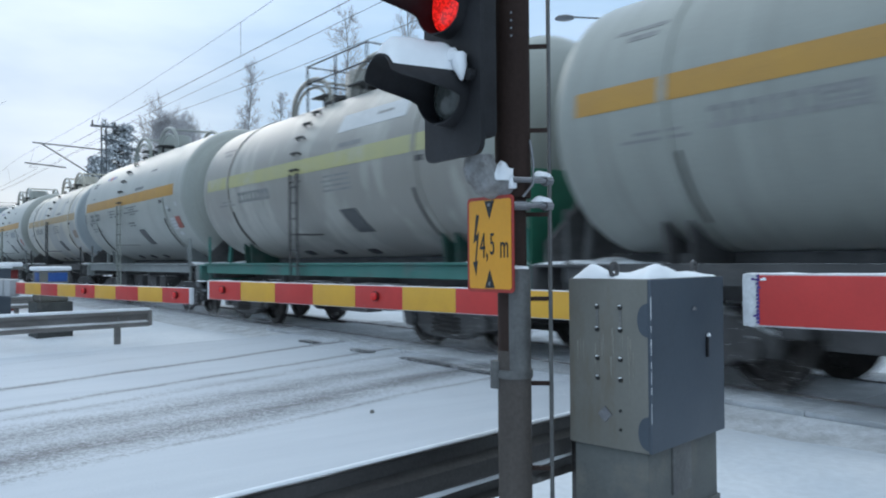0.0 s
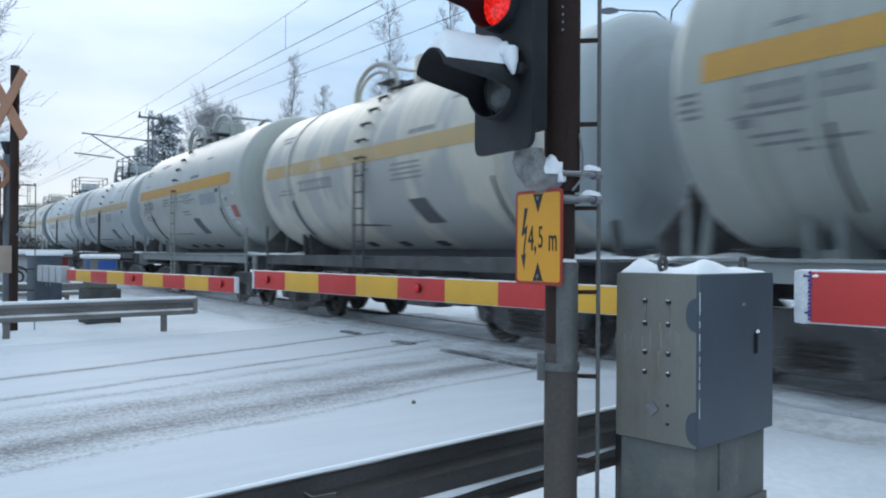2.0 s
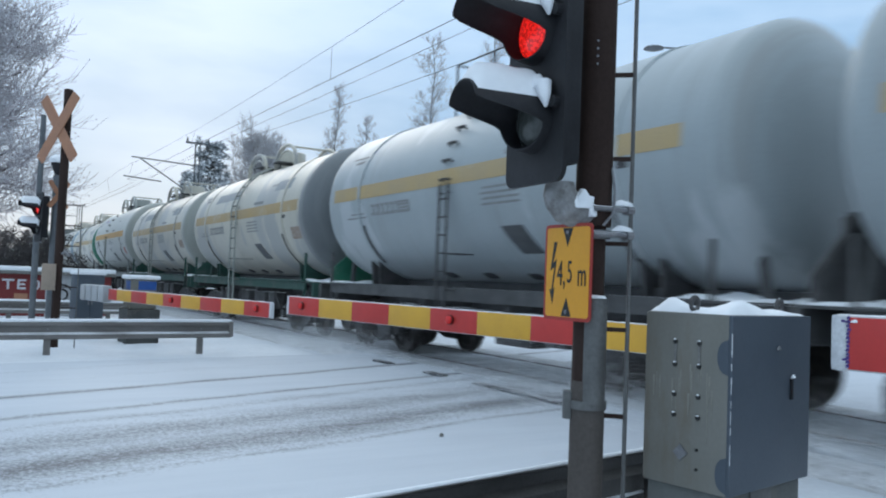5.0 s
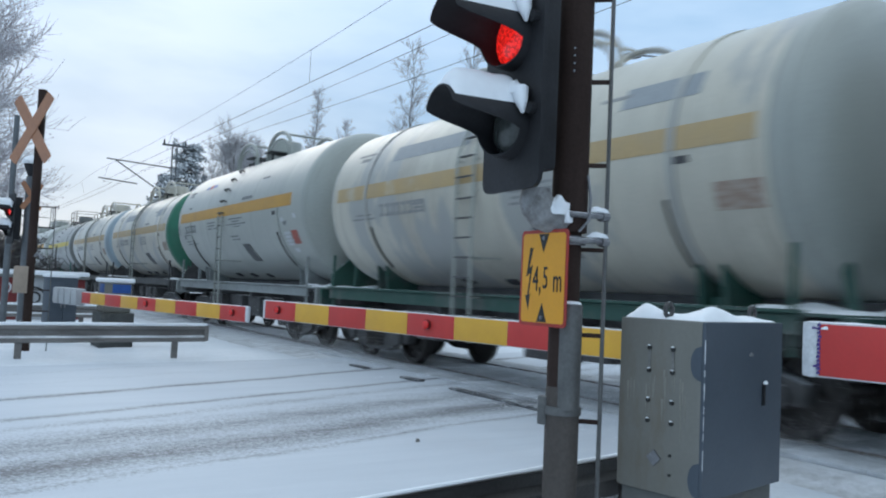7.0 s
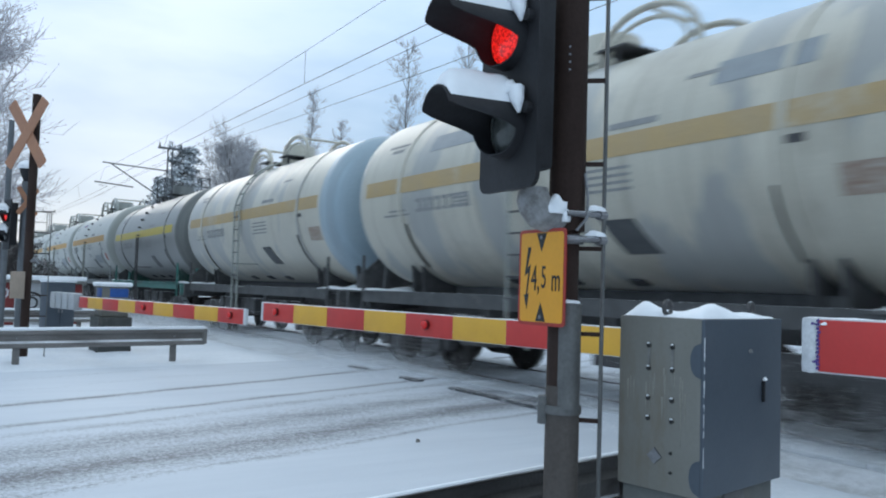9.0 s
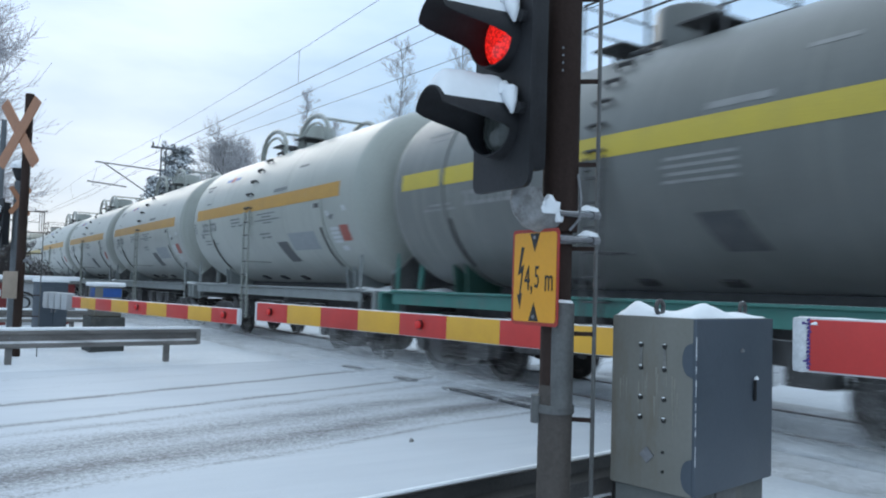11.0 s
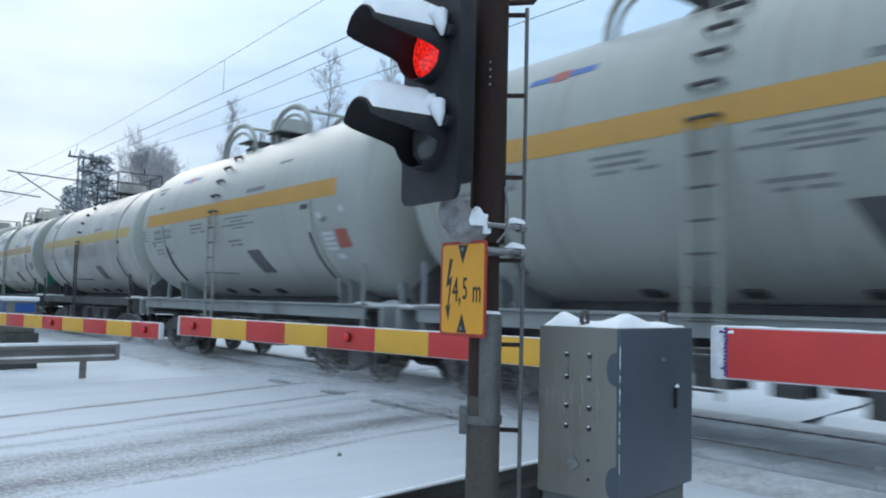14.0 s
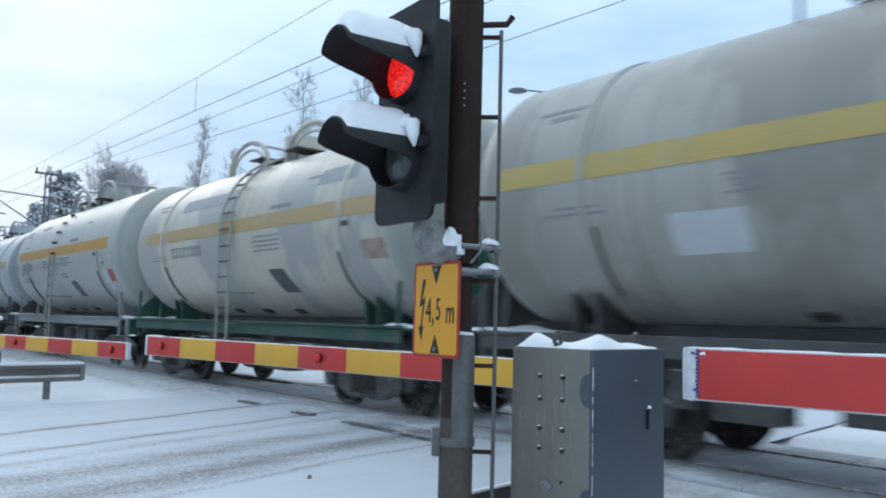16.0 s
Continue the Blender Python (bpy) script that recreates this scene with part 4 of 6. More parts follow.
# ---- things beyond the road ----
def far_mast():
    root = thing("signal_mast", "dark crossing mast with orange cross and ladder beyond the road", "traffic signal", pose(1.45, 15.4, 0))
    bm = bmesh.new()
    tube(bm, [(0, 0, -0.1), (0, 0, 4.55)], 0.072, 20)
    part("mast", bm, M_MAST, root)
    st_andrews(root, pose(-0.13, -0.15, 3.83, 0, 0, -148), 1.12)
    ladder(root, 0.32, -0.06, 0.03, 2.55, 0.3, M_MAST, 0.36)
    bm = bmesh.new()
    box(bm, (-0.15, -0.09, 1.25), (0.24, 0.015, 0.46), 0.004, pose(0, 0, 0, 0, 0, -28))
    part("rear_plate", bm, M_TAN, root, "tan back of a warning plate")
    bm = bmesh.new()
    tube(bm, [(-0.02, 0, 1.62), (0.10, -0.08, 1.70), (0.16, -0.1, 1.62)], 0.03, 8)
    part("bracket", bm, M_STEEL, root)
    root = thing("signal_post", "grey post with snow capped red road signal and camera", "traffic signal", pose(1.46, 16.6, 0))
    bm = bmesh.new()
    tube(bm, [(0, 0, -0.1), (0, 0, 3.15)], 0.075, 18)
    part("post", bm, M_GALV, root)
    signal_head(root, pose(-0.27, 0, 2.35, 0, 0, 190))
    st_andrews(root, pose(0.02, -0.09, 2.78, 0, 0, -60), 0.5)
    bm = bmesh.new()
    tube(bm, [(0, 0, 3.15), (0, 0, 3.25), (0, 0, 3.40)], [0.05, 0.09, 0.14], 16)
    part("bell", bm, M_BLACK, root, "warning bell")
    bm = bmesh.new()
    lump(bm, (0, 0, 3.40), (0.16, 0.16, 0.15), 3, 0.2)
    part("snow_cap", bm, M_SNOW, root)
    root = thing("lamp_pole", "slim grey steel pole", "pole", pose(1.36, 19.5, 0))
    bm = bmesh.new()
    tube(bm, [(0, 0, -0.1), (0, 0, 4.75)], [0.07, 0.055], 12)
    part("pole", bm, M_GALV, root)


def relay_cabinet():
    root = thing("relay_cabinet", "dark grey relay cabinet with a white snow lid", "cabinet", pose(2.42, 19.3, 0, 0, 0, 8))
    bm = bmesh.new()
    box(bm, (0, 0, 0.60), (0.58, 0.5, 1.40), 0.02)
    part("body", bm, M_BOX_DOOR, root)
    for x in (-0.14, 0.14):
        bm = bmesh.new()
        box(bm, (x, -0.256, 0.62), (0.265, 0.014, 1.14), 0.004)
        d = part("door", bm, M_BOX_DOOR, root)
        bm = bmesh.new()
        box(bm, (x * 0.25, -0.27, 0.7), (0.03, 0.02, 0.12), 0.004)
        part("handle", bm, M_STEEL, d)
    bm = bmesh.new()
    box(bm, (0, 0, 1.33), (0.64, 0.56, 0.08), 0.03)
    part("snow_cap", bm, M_SNOW, root)


def shed():
    root = thing("low_shed", "long low white and red painted shed with graffiti and snowy roof", "shed", pose(-0.95, 27.5, 0, 0, 0, 4))
    for x0, x1, m in ((-9.0, 1.75, M_WALL_W), (1.75, 3.05, M_WALL_R), (3.05, 3.95, M_WALL_W), (3.95, 4.9, M_WALL_R)):
        bm = bmesh.new()
        box(bm, ((x0 + x1) / 2, 0, 0.55), (x1 - x0 - 0.006, 2.2, 1.3))
        part("wall_panel", bm, m, root, "painted wall panel")
    bm = bmesh.new()
    box(bm, (-2.05, 0, 1.245), (14.1, 2.5, 0.09), 0.02)
    roof = part("roof", bm, M_CONCRETE, root)
    bm = bmesh.new()
    box(bm, (-2.05, 0, 1.36), (14.1, 2.5, 0.14), 0.05)
    part("snow_cover", bm, M_SNOW, roof, "even snow on the roof")
    # graffiti strokes as plain bars, and a pale notice
    bm = bmesh.new()
    for x, z, sx, sz in ((2.05, 1.02, 0.32, 0.06), (2.05, 0.88, 0.06, 0.26), (2.32, 0.90, 0.06, 0.30), (2.42, 1.02, 0.2, 0.06), (2.42, 0.9, 0.16, 0.05), (2.42, 0.78, 0.2, 0.06), (2.66, 0.90, 0.06, 0.30), (2.76, 1.0, 0.18, 0.06), (2.76, 0.79, 0.18, 0.06), (2.86, 0.9, 0.05, 0.18)):
        box(bm, (x, -1.104, z), (sx, 0.008, sz))
    part("painted_strokes", bm, M_WHITE, root, "white painted strokes")
    bm = bmesh.new()
    box(bm, (2.4, -1.104, 0.5), (0.36, 0.008, 0.26))
    part("notice", bm, M_ORANGE_X, root, "small faded notice")
    bm = bmesh.new()
    for r in (0.3, 0.16):
        tube(bm, arc((3.5, -1.104, 0.62), r, 0, 360, 20, "xz"), 0.03, 6, False)
    part("painted_ring", bm, M_INK, root, "dark painted rings")


def ice_lump():
    bm = bmesh.new()
    lump(bm, (3.89, 6.34, -0.005), (0.022, 0.018, 0.028), 5.0, 0.5, 2)
    tagged(part("ice_lump", bm, M_CONCRETE), "small dirty lump of ice on the road", "ice")


ice_lump()
far_mast()
relay_cabinet()
shed()


# ---- overhead line ----
def wire(name, label, pts, r):
    bm = bmesh.new()
    tube(bm, pts, r, 5)
    ob = part(name, bm, M_WIRE)
    return tagged(ob, label, "wire")


def overhead_line():
    mast_y = [51.0 + 61 * i for i in range(-1, 6)]
    # contact wire, sagging catenary wire and droppers over the track
    pts, top = [], []
    for a, b in zip(mast_y, mast_y[1:]):
        for i in range(13):
            t = i / 12
            y = a + (b - a) * t
            pts.append((8.45 + 0.25 * math.cos(math.pi * t), y, 6.93))
            top.append((8.45, y, 7.73 + 0.00075 * (y - 33) ** 2 if y <= 51 else 7.72 + 0.43 * (2 * t - 1) ** 2))
    wire("contact_wire", "thin dark contact wire over the track", pts, 0.009)
    wire("catenary_wire", "sagging dark catenary wire over the track", top, 0.006)
    bm = bmesh.new()
    for p, q in list(zip(pts, top))[::3]:
        tube(bm, [p, (q[0], q[1], q[2])], 0.006, 5)
    tagged(part("dropper", bm, M_WIRE), "thin droppers between the overhead wires", "wire", kind="stuff")
    for z, rise, r in ((8.24, 0.022, 0.009), (9.22, 0.0, 0.009)):
        line = [(12.7, mast_y[0] + 6.0 * i, z + rise * min(40.0, max(-20.0, mast_y[0] + 6.0 * i - 20.0)) + 0.12 * math.cos(6.0 * i / 61 * 2 * math.pi) - 0.0) for i in range(60)]
        wire("feeder_wire", "thin dark feeder wire beside the track", line, r)
    for y in mast_y[1:]:
        root = thing("catenary_mast", "grey lattice overhead line mast with cantilever", "mast", pose(12.25, y, 0), "overhead line masts")
        for sx in (-0.14, 0.14):
            bm = bmesh.new()
            box(bm, (sx, 0, 4.75), (0.06, 0.16, 9.7))
            part("leg", bm, M_GALV, root)
        bm = bmesh.new()
        for i in range(16):
            z0 = 0.3 + i * 0.58
            tube(bm, [(-0.14, 0, z0), (0.14, 0, z0 + 0.29), (-0.14, 0, z0 + 0.58)], 0.016, 5)
        part("lattice", bm, M_GALV, root)
        bm = bmesh.new()
        box(bm, (0.0, 0, 9.62), (1.5, 0.12, 0.12))
        part("crossbar", bm, M_GALV, root)
        for x in (-0.65, 0.65):
            bm = bmesh.new()
            tube(bm, [(x, 0, 9.68), (x, 0, 9.95)], [0.06, 0.04], 8)
            part("insulator", bm, M_DARK, root)
        arms = [((-0.1, 0, 8.2), (-3.9, 0, 8.35)), ((-0.1, 0, 6.3), (-3.4, 0, 8.3)), ((-2.1, 0, 7.0), (-4.3, 0, 7.15))]
        for a, b in arms:
            bm = bmesh.new()
            tube(bm, [a, b], 0.04, 8)
            part("cantilever_tube", bm, M_GALV, root)


overhead_line()


def street_lamp():
    root = thing("street_lamp", "tall grey street lamp with two curved arms", "street lamp", pose(0.759 * 32, 0.651 * 32, -0.28))
    bm = bmesh.new()
    tube(bm, [(0, 0, 0.2), (0, 0, 10.4)], [0.10, 0.06], 12)
    part("pole", bm, M_GALV, root)
    ux, uy = 0.78, -0.62
    for s, lift in ((-1, 0.0), (1, 0.9)):
        bm = bmesh.new()
        pts = [(0, 0, 10.2), (s * 0.12 * ux, s * 0.12 * uy, 10.75 + lift * 0.4), (s * 0.5 * ux, s * 0.5 * uy, 11.05 + lift * 0.6), (s * 2.0 * ux, s * 2.0 * uy, 11.15 + lift)]
        tube(bm, pts, 0.035, 8)
        arm = part("arm", bm, M_GALV, root)
        bm = bmesh.new()
        lump(bm, (s * 2.3 * ux, s * 2.3 * uy, 11.1 + lift), (0.4, 0.4, 0.11), 2, 0.1, 2)
        part("lamp_head", bm, M_GALV, arm)


street_lamp()


# ---- trees ----
TIPS = []      # points on the fine twigs of the tree in hand


def branchy(bm, twigs, p, d, length, r, depth, rng, droop, spread, n=5, thin=0.012):
    """A tapered limb with side limbs; the thin ones go into the twig mesh."""
    seg = 4 if depth > 1 else 3
    pts, radii, q, dd = [Vector(p)], [r], Vector(p), Vector(d)
    for i in range(seg):
        dd = (dd + Vector((rng.uniform(-1, 1), rng.uniform(-1, 1), rng.uniform(-0.6, 0.6) - droop)) * 0.11).normalized()
        q = q + dd * (length / seg)
        pts.append(q.copy())
        radii.append(r * (1 - 0.6 * (i + 1) / seg))
    tube(bm if depth >= 3 else twigs, pts, radii, 5 if depth >= 3 else 3, False)
    if depth <= 1:
        TIPS.extend(pts[1:])
    if depth == 0:
        return
    for i in range(n):
        t = rng.uniform(0.22, 1.0)
        k = min(int(t * seg), seg - 1)
        at = pts[k].lerp(pts[k + 1], t * seg - k)
        axis = (pts[k + 1] - pts[k]).normalized()
        side = Vector((rng.uniform(-1, 1), rng.uniform(-1, 1), rng.uniform(-0.3, 0.9)))
        side = (side - axis * side.dot(axis)).normalized()
        nd = (axis * (1 - spread) + side * spread).normalized()
        branchy(bm, twigs, at, nd, length * rng.uniform(0.45, 0.75), max(r * 0.45, thin), depth - 1, rng, droop, spread, n, thin)


def bare_tree(name, label, x, y, height, seed, limbs, bark, twig, reach=0.34, droop=0.05, n=5, trunk_r=0.13, bare=0.3, thin=0.013, rise=(0.35, 0.9), spread=0.62, rime=0):
    rng = random.Random(seed)
    root = thing(name, label, "tree", pose(x, y, -0.1))
    bm, tw = bmesh.new(), bmesh.new()
    TIPS.clear()
    pts, radii = [], []
    for i in range(9):
        t = i / 8
        pts.append((rng.uniform(-1, 1) * 0.009 * height * t, rng.uniform(-1, 1) * 0.009 * height * t, height * t))
        radii.append(trunk_r * (1 - 0.92 * t) + 0.008)
    tube(bm, pts, radii, 9)
    for i in range(limbs):
        t = bare + (0.98 - bare) * (i + rng.random()) / limbs
        k = min(int(t * 8), 7)
        at = Vector(pts[k]).lerp(Vector(pts[k + 1]), t * 8 - k)
        a = rng.uniform(0, 2 * math.pi)
        up = rng.uniform(*rise)
        branchy(bm, tw, at, Vector((math.cos(a), math.sin(a), up)).normalized(), height * reach * (1.1 - 0.75 * t) * rng.uniform(0.7, 1.15), trunk_r * 0.42 * (1.1 - t) + 0.01, 3, rng, droop, spread, n, thin)
    part("trunk", bm, bark, root, "trunk and limbs", smooth=60)
    part("crown", tw, twig, root, "fine frosted twigs", smooth=0)
    if rime:
        fr = bmesh.new()
        for at in rng.sample(TIPS, min(rime, len(TIPS))):
            w = rng.uniform(0.018, 0.042)
            top = fr.verts.new(at + Vector((rng.uniform(-w, w), rng.uniform(-w, w), w * 1.3)))
            low = fr.verts.new(at - Vector((0, 0, w * 0.6)))
            a0 = rng.uniform(0, 6.28)
            rim = [fr.verts.new(at + Vector((math.cos(a0 + i * 2.094) * w * rng.uniform(0.7, 1.5), math.sin(a0 + i * 2.094) * w * rng.uniform(0.7, 1.5), rng.uniform(-0.3, 0.3) * w))) for i in range(3)]
            for i in range(3):
                fr.faces.new((rim[i], rim[(i + 1) % 3], top))
                fr.faces.new((rim[(i + 1) % 3], rim[i], low))
        part("rime", fr, M_RIME, root, "white lumps of rime on the twigs", smooth=0)
    return root


def pine(x, y, height, seed):
    rng = random.Random(seed)
    root = thing("pine_tree", "dark green pine with snow on its boughs behind the track", "tree", pose(x, y, -0.1))
    bm, nd = bmesh.new(), bmesh.new()
    tube(bm, [(0, 0, 0), (0.1, 0, height * 0.5), (0, 0.1, height)], [0.22, 0.15, 0.03], 9)
    for i in range(80):
        t = 0.3 + 0.7 * (i + rng.random()) / 80
        a = rng.uniform(0, 6.28)
        ln = height * 0.27 * (1.15 - t) * rng.uniform(0.6, 1.1) + 0.4
        e = Vector((math.cos(a) * ln, math.sin(a) * ln, height * t + ln * 0.15))
        tube(bm, [(0, 0, height * t), e * 0.5 + Vector((0, 0, height * t * 0.5)), e], [0.05, 0.035, 0.012], 5, False)
        for j in range(9):
            c = Vector((0, 0, height * t)).lerp(e, 0.35 + 0.7 * rng.random()) + Vector((rng.uniform(-0.4, 0.4), rng.uniform(-0.4, 0.4), rng.uniform(-0.15, 0.35)))
            for k in range(12):
                w = Vector((rng.uniform(-1, 1), rng.uniform(-1, 1), rng.uniform(-0.3, 1))).normalized() * rng.uniform(0.25, 0.5)
                s = w.cross(Vector((rng.uniform(-1, 1), rng.uniform(-1, 1), rng.uniform(-1, 1)))).normalized() * 0.09
                nd.faces.new([nd.verts.new(c), nd.verts.new(c + w * 0.6 + s), nd.verts.new(c + w), nd.verts.new(c + w * 0.6 - s)])
    part("trunk", bm, M_BARK, root, smooth=60)
    part("crown", nd, M_NEEDLE, root, "needle tufts dusted with snow", smooth=0)


def trees():
    bare_tree("frosted_tree", "large bare broadleaf tree white with frost", -1.3, 33.0, 12.2, 3, 50, M_BARK, M_FROST, 0.37, -0.10, 7, 0.22, 0.14, thin=0.011, spread=0.5, rime=30000)
    bare_tree("frosted_tree", "bare broadleaf tree white with frost", -5.6, 36.0, 12.0, 5, 30, M_BARK, M_FROST, 0.36, -0.12, 6, 0.22, 0.16, thin=0.012, spread=0.5, rime=12000)
    bare_tree("birch", "slender bare birch with frosted twigs behind the track", 0.39 * 50, 0.921 * 50, 13.2, 11, 40, M_BIRCH, M_TWIG, 0.125, -0.02, 5, 0.085, 0.26, thin=0.0055, rise=(0.9, 2.2), spread=0.40)
    bare_tree("birch", "slender bare birch with frosted twigs behind the track", 0.425 * 54, 0.905 * 54, 12.4, 12, 40, M_BIRCH, M_TWIG, 0.125, -0.02, 5, 0.085, 0.26, thin=0.0055, rise=(0.9, 2.2), spread=0.40)
    bare_tree("birch", "small bare birch with frosted twigs behind the track", 0.455 * 60, 0.89 * 60, 12.0, 13, 40, M_BIRCH, M_TWIG, 0.125, -0.02, 5, 0.085, 0.26, thin=0.0055, rise=(0.9, 2.2), spread=0.40)
    bare_tree("birch", "tall bare birch with frosted twigs behind the track", 0.495 * 46, 0.868 * 46, 15.6, 14, 40, M_BIRCH, M_TWIG, 0.125, -0.02, 5, 0.085, 0.26, thin=0.0055, rise=(0.9, 2.2), spread=0.40)
    bare_tree("birch", "tall bare birch with frosted twigs behind the track", 0.560 * 43, 0.828 * 43, 16.6, 15, 40, M_BIRCH, M_TWIG, 0.125, -0.02, 5, 0.085, 0.26, thin=0.0055, rise=(0.9, 2.2), spread=0.40)
    pine(0.249 * 76, 0.969 * 76, 13.4, 21)
    pine(0.228 * 84, 0.974 * 84, 11.3, 22)
    bare_tree("frosted_tree", "broad bare tree with frosted crown behind the track", 0.30 * 80, 0.954 * 80, 13.6, 31, 40, M_BARK, M_TWIG, 0.42, -0.05, 6, 0.22, 0.18, thin=0.015, rise=(0.9, 2.0), spread=0.42)
    bare_tree("frosted_tree", "broad bare tree with frosted crown behind the track", 0.325 * 84, 0.946 * 84, 13.4, 32, 38, M_BARK, M_TWIG, 0.42, -0.05, 6, 0.22, 0.18, thin=0.015, rise=(0.9, 2.0), spread=0.42)


    for i, (x, y, h) in enumerate(((-5.5, 41, 3.4), (-3.4, 43, 3.0), (-1.4, 42, 3.6), (0.6, 44, 3.2), (2.3, 45, 2.9), (3.9, 47, 3.1))):
        bare_tree("roadside_shrub", "dense dark leafless shrub dusted with frost", x, y, h, 50 + i, 16, M_BARK, M_SHRUB, 0.55, 0.0, 6, 0.05, 0.05, thin=0.014, rise=(0.2, 1.2))


trees()


def far_woods():
    """A low uneven belt of distant wood round the horizon."""
    rng = random.Random(77)
    bm = bmesh.new()
    for i in range(420):
        a = rng.uniform(-3.2, 3.2)
        d = rng.uniform(230, 330)
        x, y = d * math.sin(a), d * math.cos(a)
        h = rng.uniform(5, 10)
        base = [bm.verts.new((x + math.cos(k * 1.05) * h * 0.34, y + math.sin(k * 1.05) * h * 0.34, 0.0)) for k in range(6)]
        mid = [bm.verts.new((x + math.cos(k * 1.05) * h * rng.uniform(0.25, 0.42), y + math.sin(k * 1.05) * h * rng.uniform(0.25, 0.42), h * rng.uniform(0.4, 0.7))) for k in range(6)]
        tip = bm.verts.new((x + rng.uniform(-1, 1), y + rng.uniform(-1, 1), h))
        for k in range(6):
            bm.faces.new((base[k], base[(k + 1) % 6], mid[(k + 1) % 6], mid[k]))
            bm.faces.new((mid[k], mid[(k + 1) % 6], tip))
    tagged(part("far_woods", bm, M_WOOD, smooth=0), "grey distant wood along the horizon", "woods", kind="stuff")


far_woods()


# ---- the train ----
R, ZC = 1.62, 3.07
LB, DISH = 5.22, 0.46
BIG = Matrix.Translation((0, 0, 1.45)) @ Matrix.Diagonal((1.07, 1, 1.07, 1)) @ Matrix.Translation((0, 0, -1.45))   # the wider modern tanks       # half length of the barrel, depth of the dished ends
PITCH = 12.02
WHEEL_R = 0.475


def tank_paint(name, a, b, dirt, at=0.60, spill=None, amount=0.0):
    """Weathered tank paint: blotches, thin runs down the side and broad spills with dripping edges."""
    m = mat(name, a, b, rough=0.36, scale=1.1, stretch=(1.0, 0.8, 0.35), bump=0.04, fine=30, dirt=dirt, dirt_at=at, grain=0.12)
    nt = m.node_tree
    bsdf = nt.nodes["Principled BSDF"]
    bsdf.inputs["Sheen Weight"].default_value, bsdf.inputs["Sheen Roughness"].default_value = 0.22, 0.5      # sheen put in for the pale haze and gloss of tanks seen aslant
    link = nt.links.new
    src = bsdf.inputs["Base Color"].links[0].from_socket
    tc, info = nt.nodes.new("ShaderNodeTexCoord"), nt.nodes.new("ShaderNodeObjectInfo")
    far = nt.nodes.new("ShaderNodeMath")
    far.operation = "MULTIPLY"
    far.inputs[1].default_value = 53.0
    link(info.outputs["Random"], far.inputs[0])

    def noise4(scale, stretch, detail, rough):
        mp = nt.nodes.new("ShaderNodeMapping")
        mp.inputs["Scale"].default_value = stretch
        link(tc.outputs["Object"], mp.inputs["Vector"])
        n = nt.nodes.new("ShaderNodeTexNoise")
        n.noise_dimensions = "4D"
        n.inputs["Scale"].default_value, n.inputs["Detail"].default_value, n.inputs["Roughness"].default_value = scale, detail, rough
        link(mp.outputs[0], n.inputs["Vector"])
        link(far.outputs[0], n.inputs["W"])
        return n.outputs["Fac"]

    def lay(src, fac, lo, hi, top, colour):
        r = nt.nodes.new("ShaderNodeMapRange")
        r.inputs["From Min"].default_value, r.inputs["From Max"].default_value, r.inputs["To Max"].default_value = lo, hi, top
        link(fac, r.inputs["Value"])
        x = nt.nodes.new("ShaderNodeMix")
        x.data_type = "RGBA"
        x.inputs[7].default_value = (*colour, 1)
        link(r.outputs[0], x.inputs[0])
        link(src, x.inputs[6])
        return x.outputs[2]

    # thin runs
    src = lay(src, noise4(1.0, (0.3, 7.0, 0.25), 4.0, 0.65), 0.52, 0.68, 0.75, dirt)
    src = lay(src, noise4(1.0, (0.3, 3.2, 0.22), 5.0, 0.6), 0.60, 0.74, 0.5, tuple(min(0.8, v * 1.22) for v in a))
    if spill:
        src = lay(src, noise4(0.55, (0.4, 1.5, 0.55), 6.0, 0.55), 0.545 - amount, 0.575 - amount, 0.8, spill)
    link(src, bsdf.inputs["Base Color"])
    return m


TANKS = {
    "grey": tank_paint("tank_grey", (0.335, 0.348, 0.312), (0.292, 0.305, 0.275), (0.218, 0.222, 0.195)),
    "white": tank_paint("tank_white", (0.53, 0.495, 0.405), (0.46, 0.43, 0.355), (0.32, 0.285, 0.225), 0.57, (0.275, 0.28, 0.27), 0.03),
    "blue": tank_paint("tank_blue_grey", (0.35, 0.39, 0.40), (0.305, 0.345, 0.355), (0.25, 0.265, 0.26), 0.60, (0.43, 0.46, 0.47), -0.02),
    "dirty": tank_paint("tank_dirty", (0.40, 0.39, 0.345), (0.31, 0.30, 0.265), (0.20, 0.185, 0.155), 0.52, (0.225, 0.212, 0.185), 0.03),
    "dark": tank_paint("tank_dark", (0.135, 0.14, 0.132), (0.105, 0.11, 0.102), (0.17, 0.172, 0.155), 0.6),
}
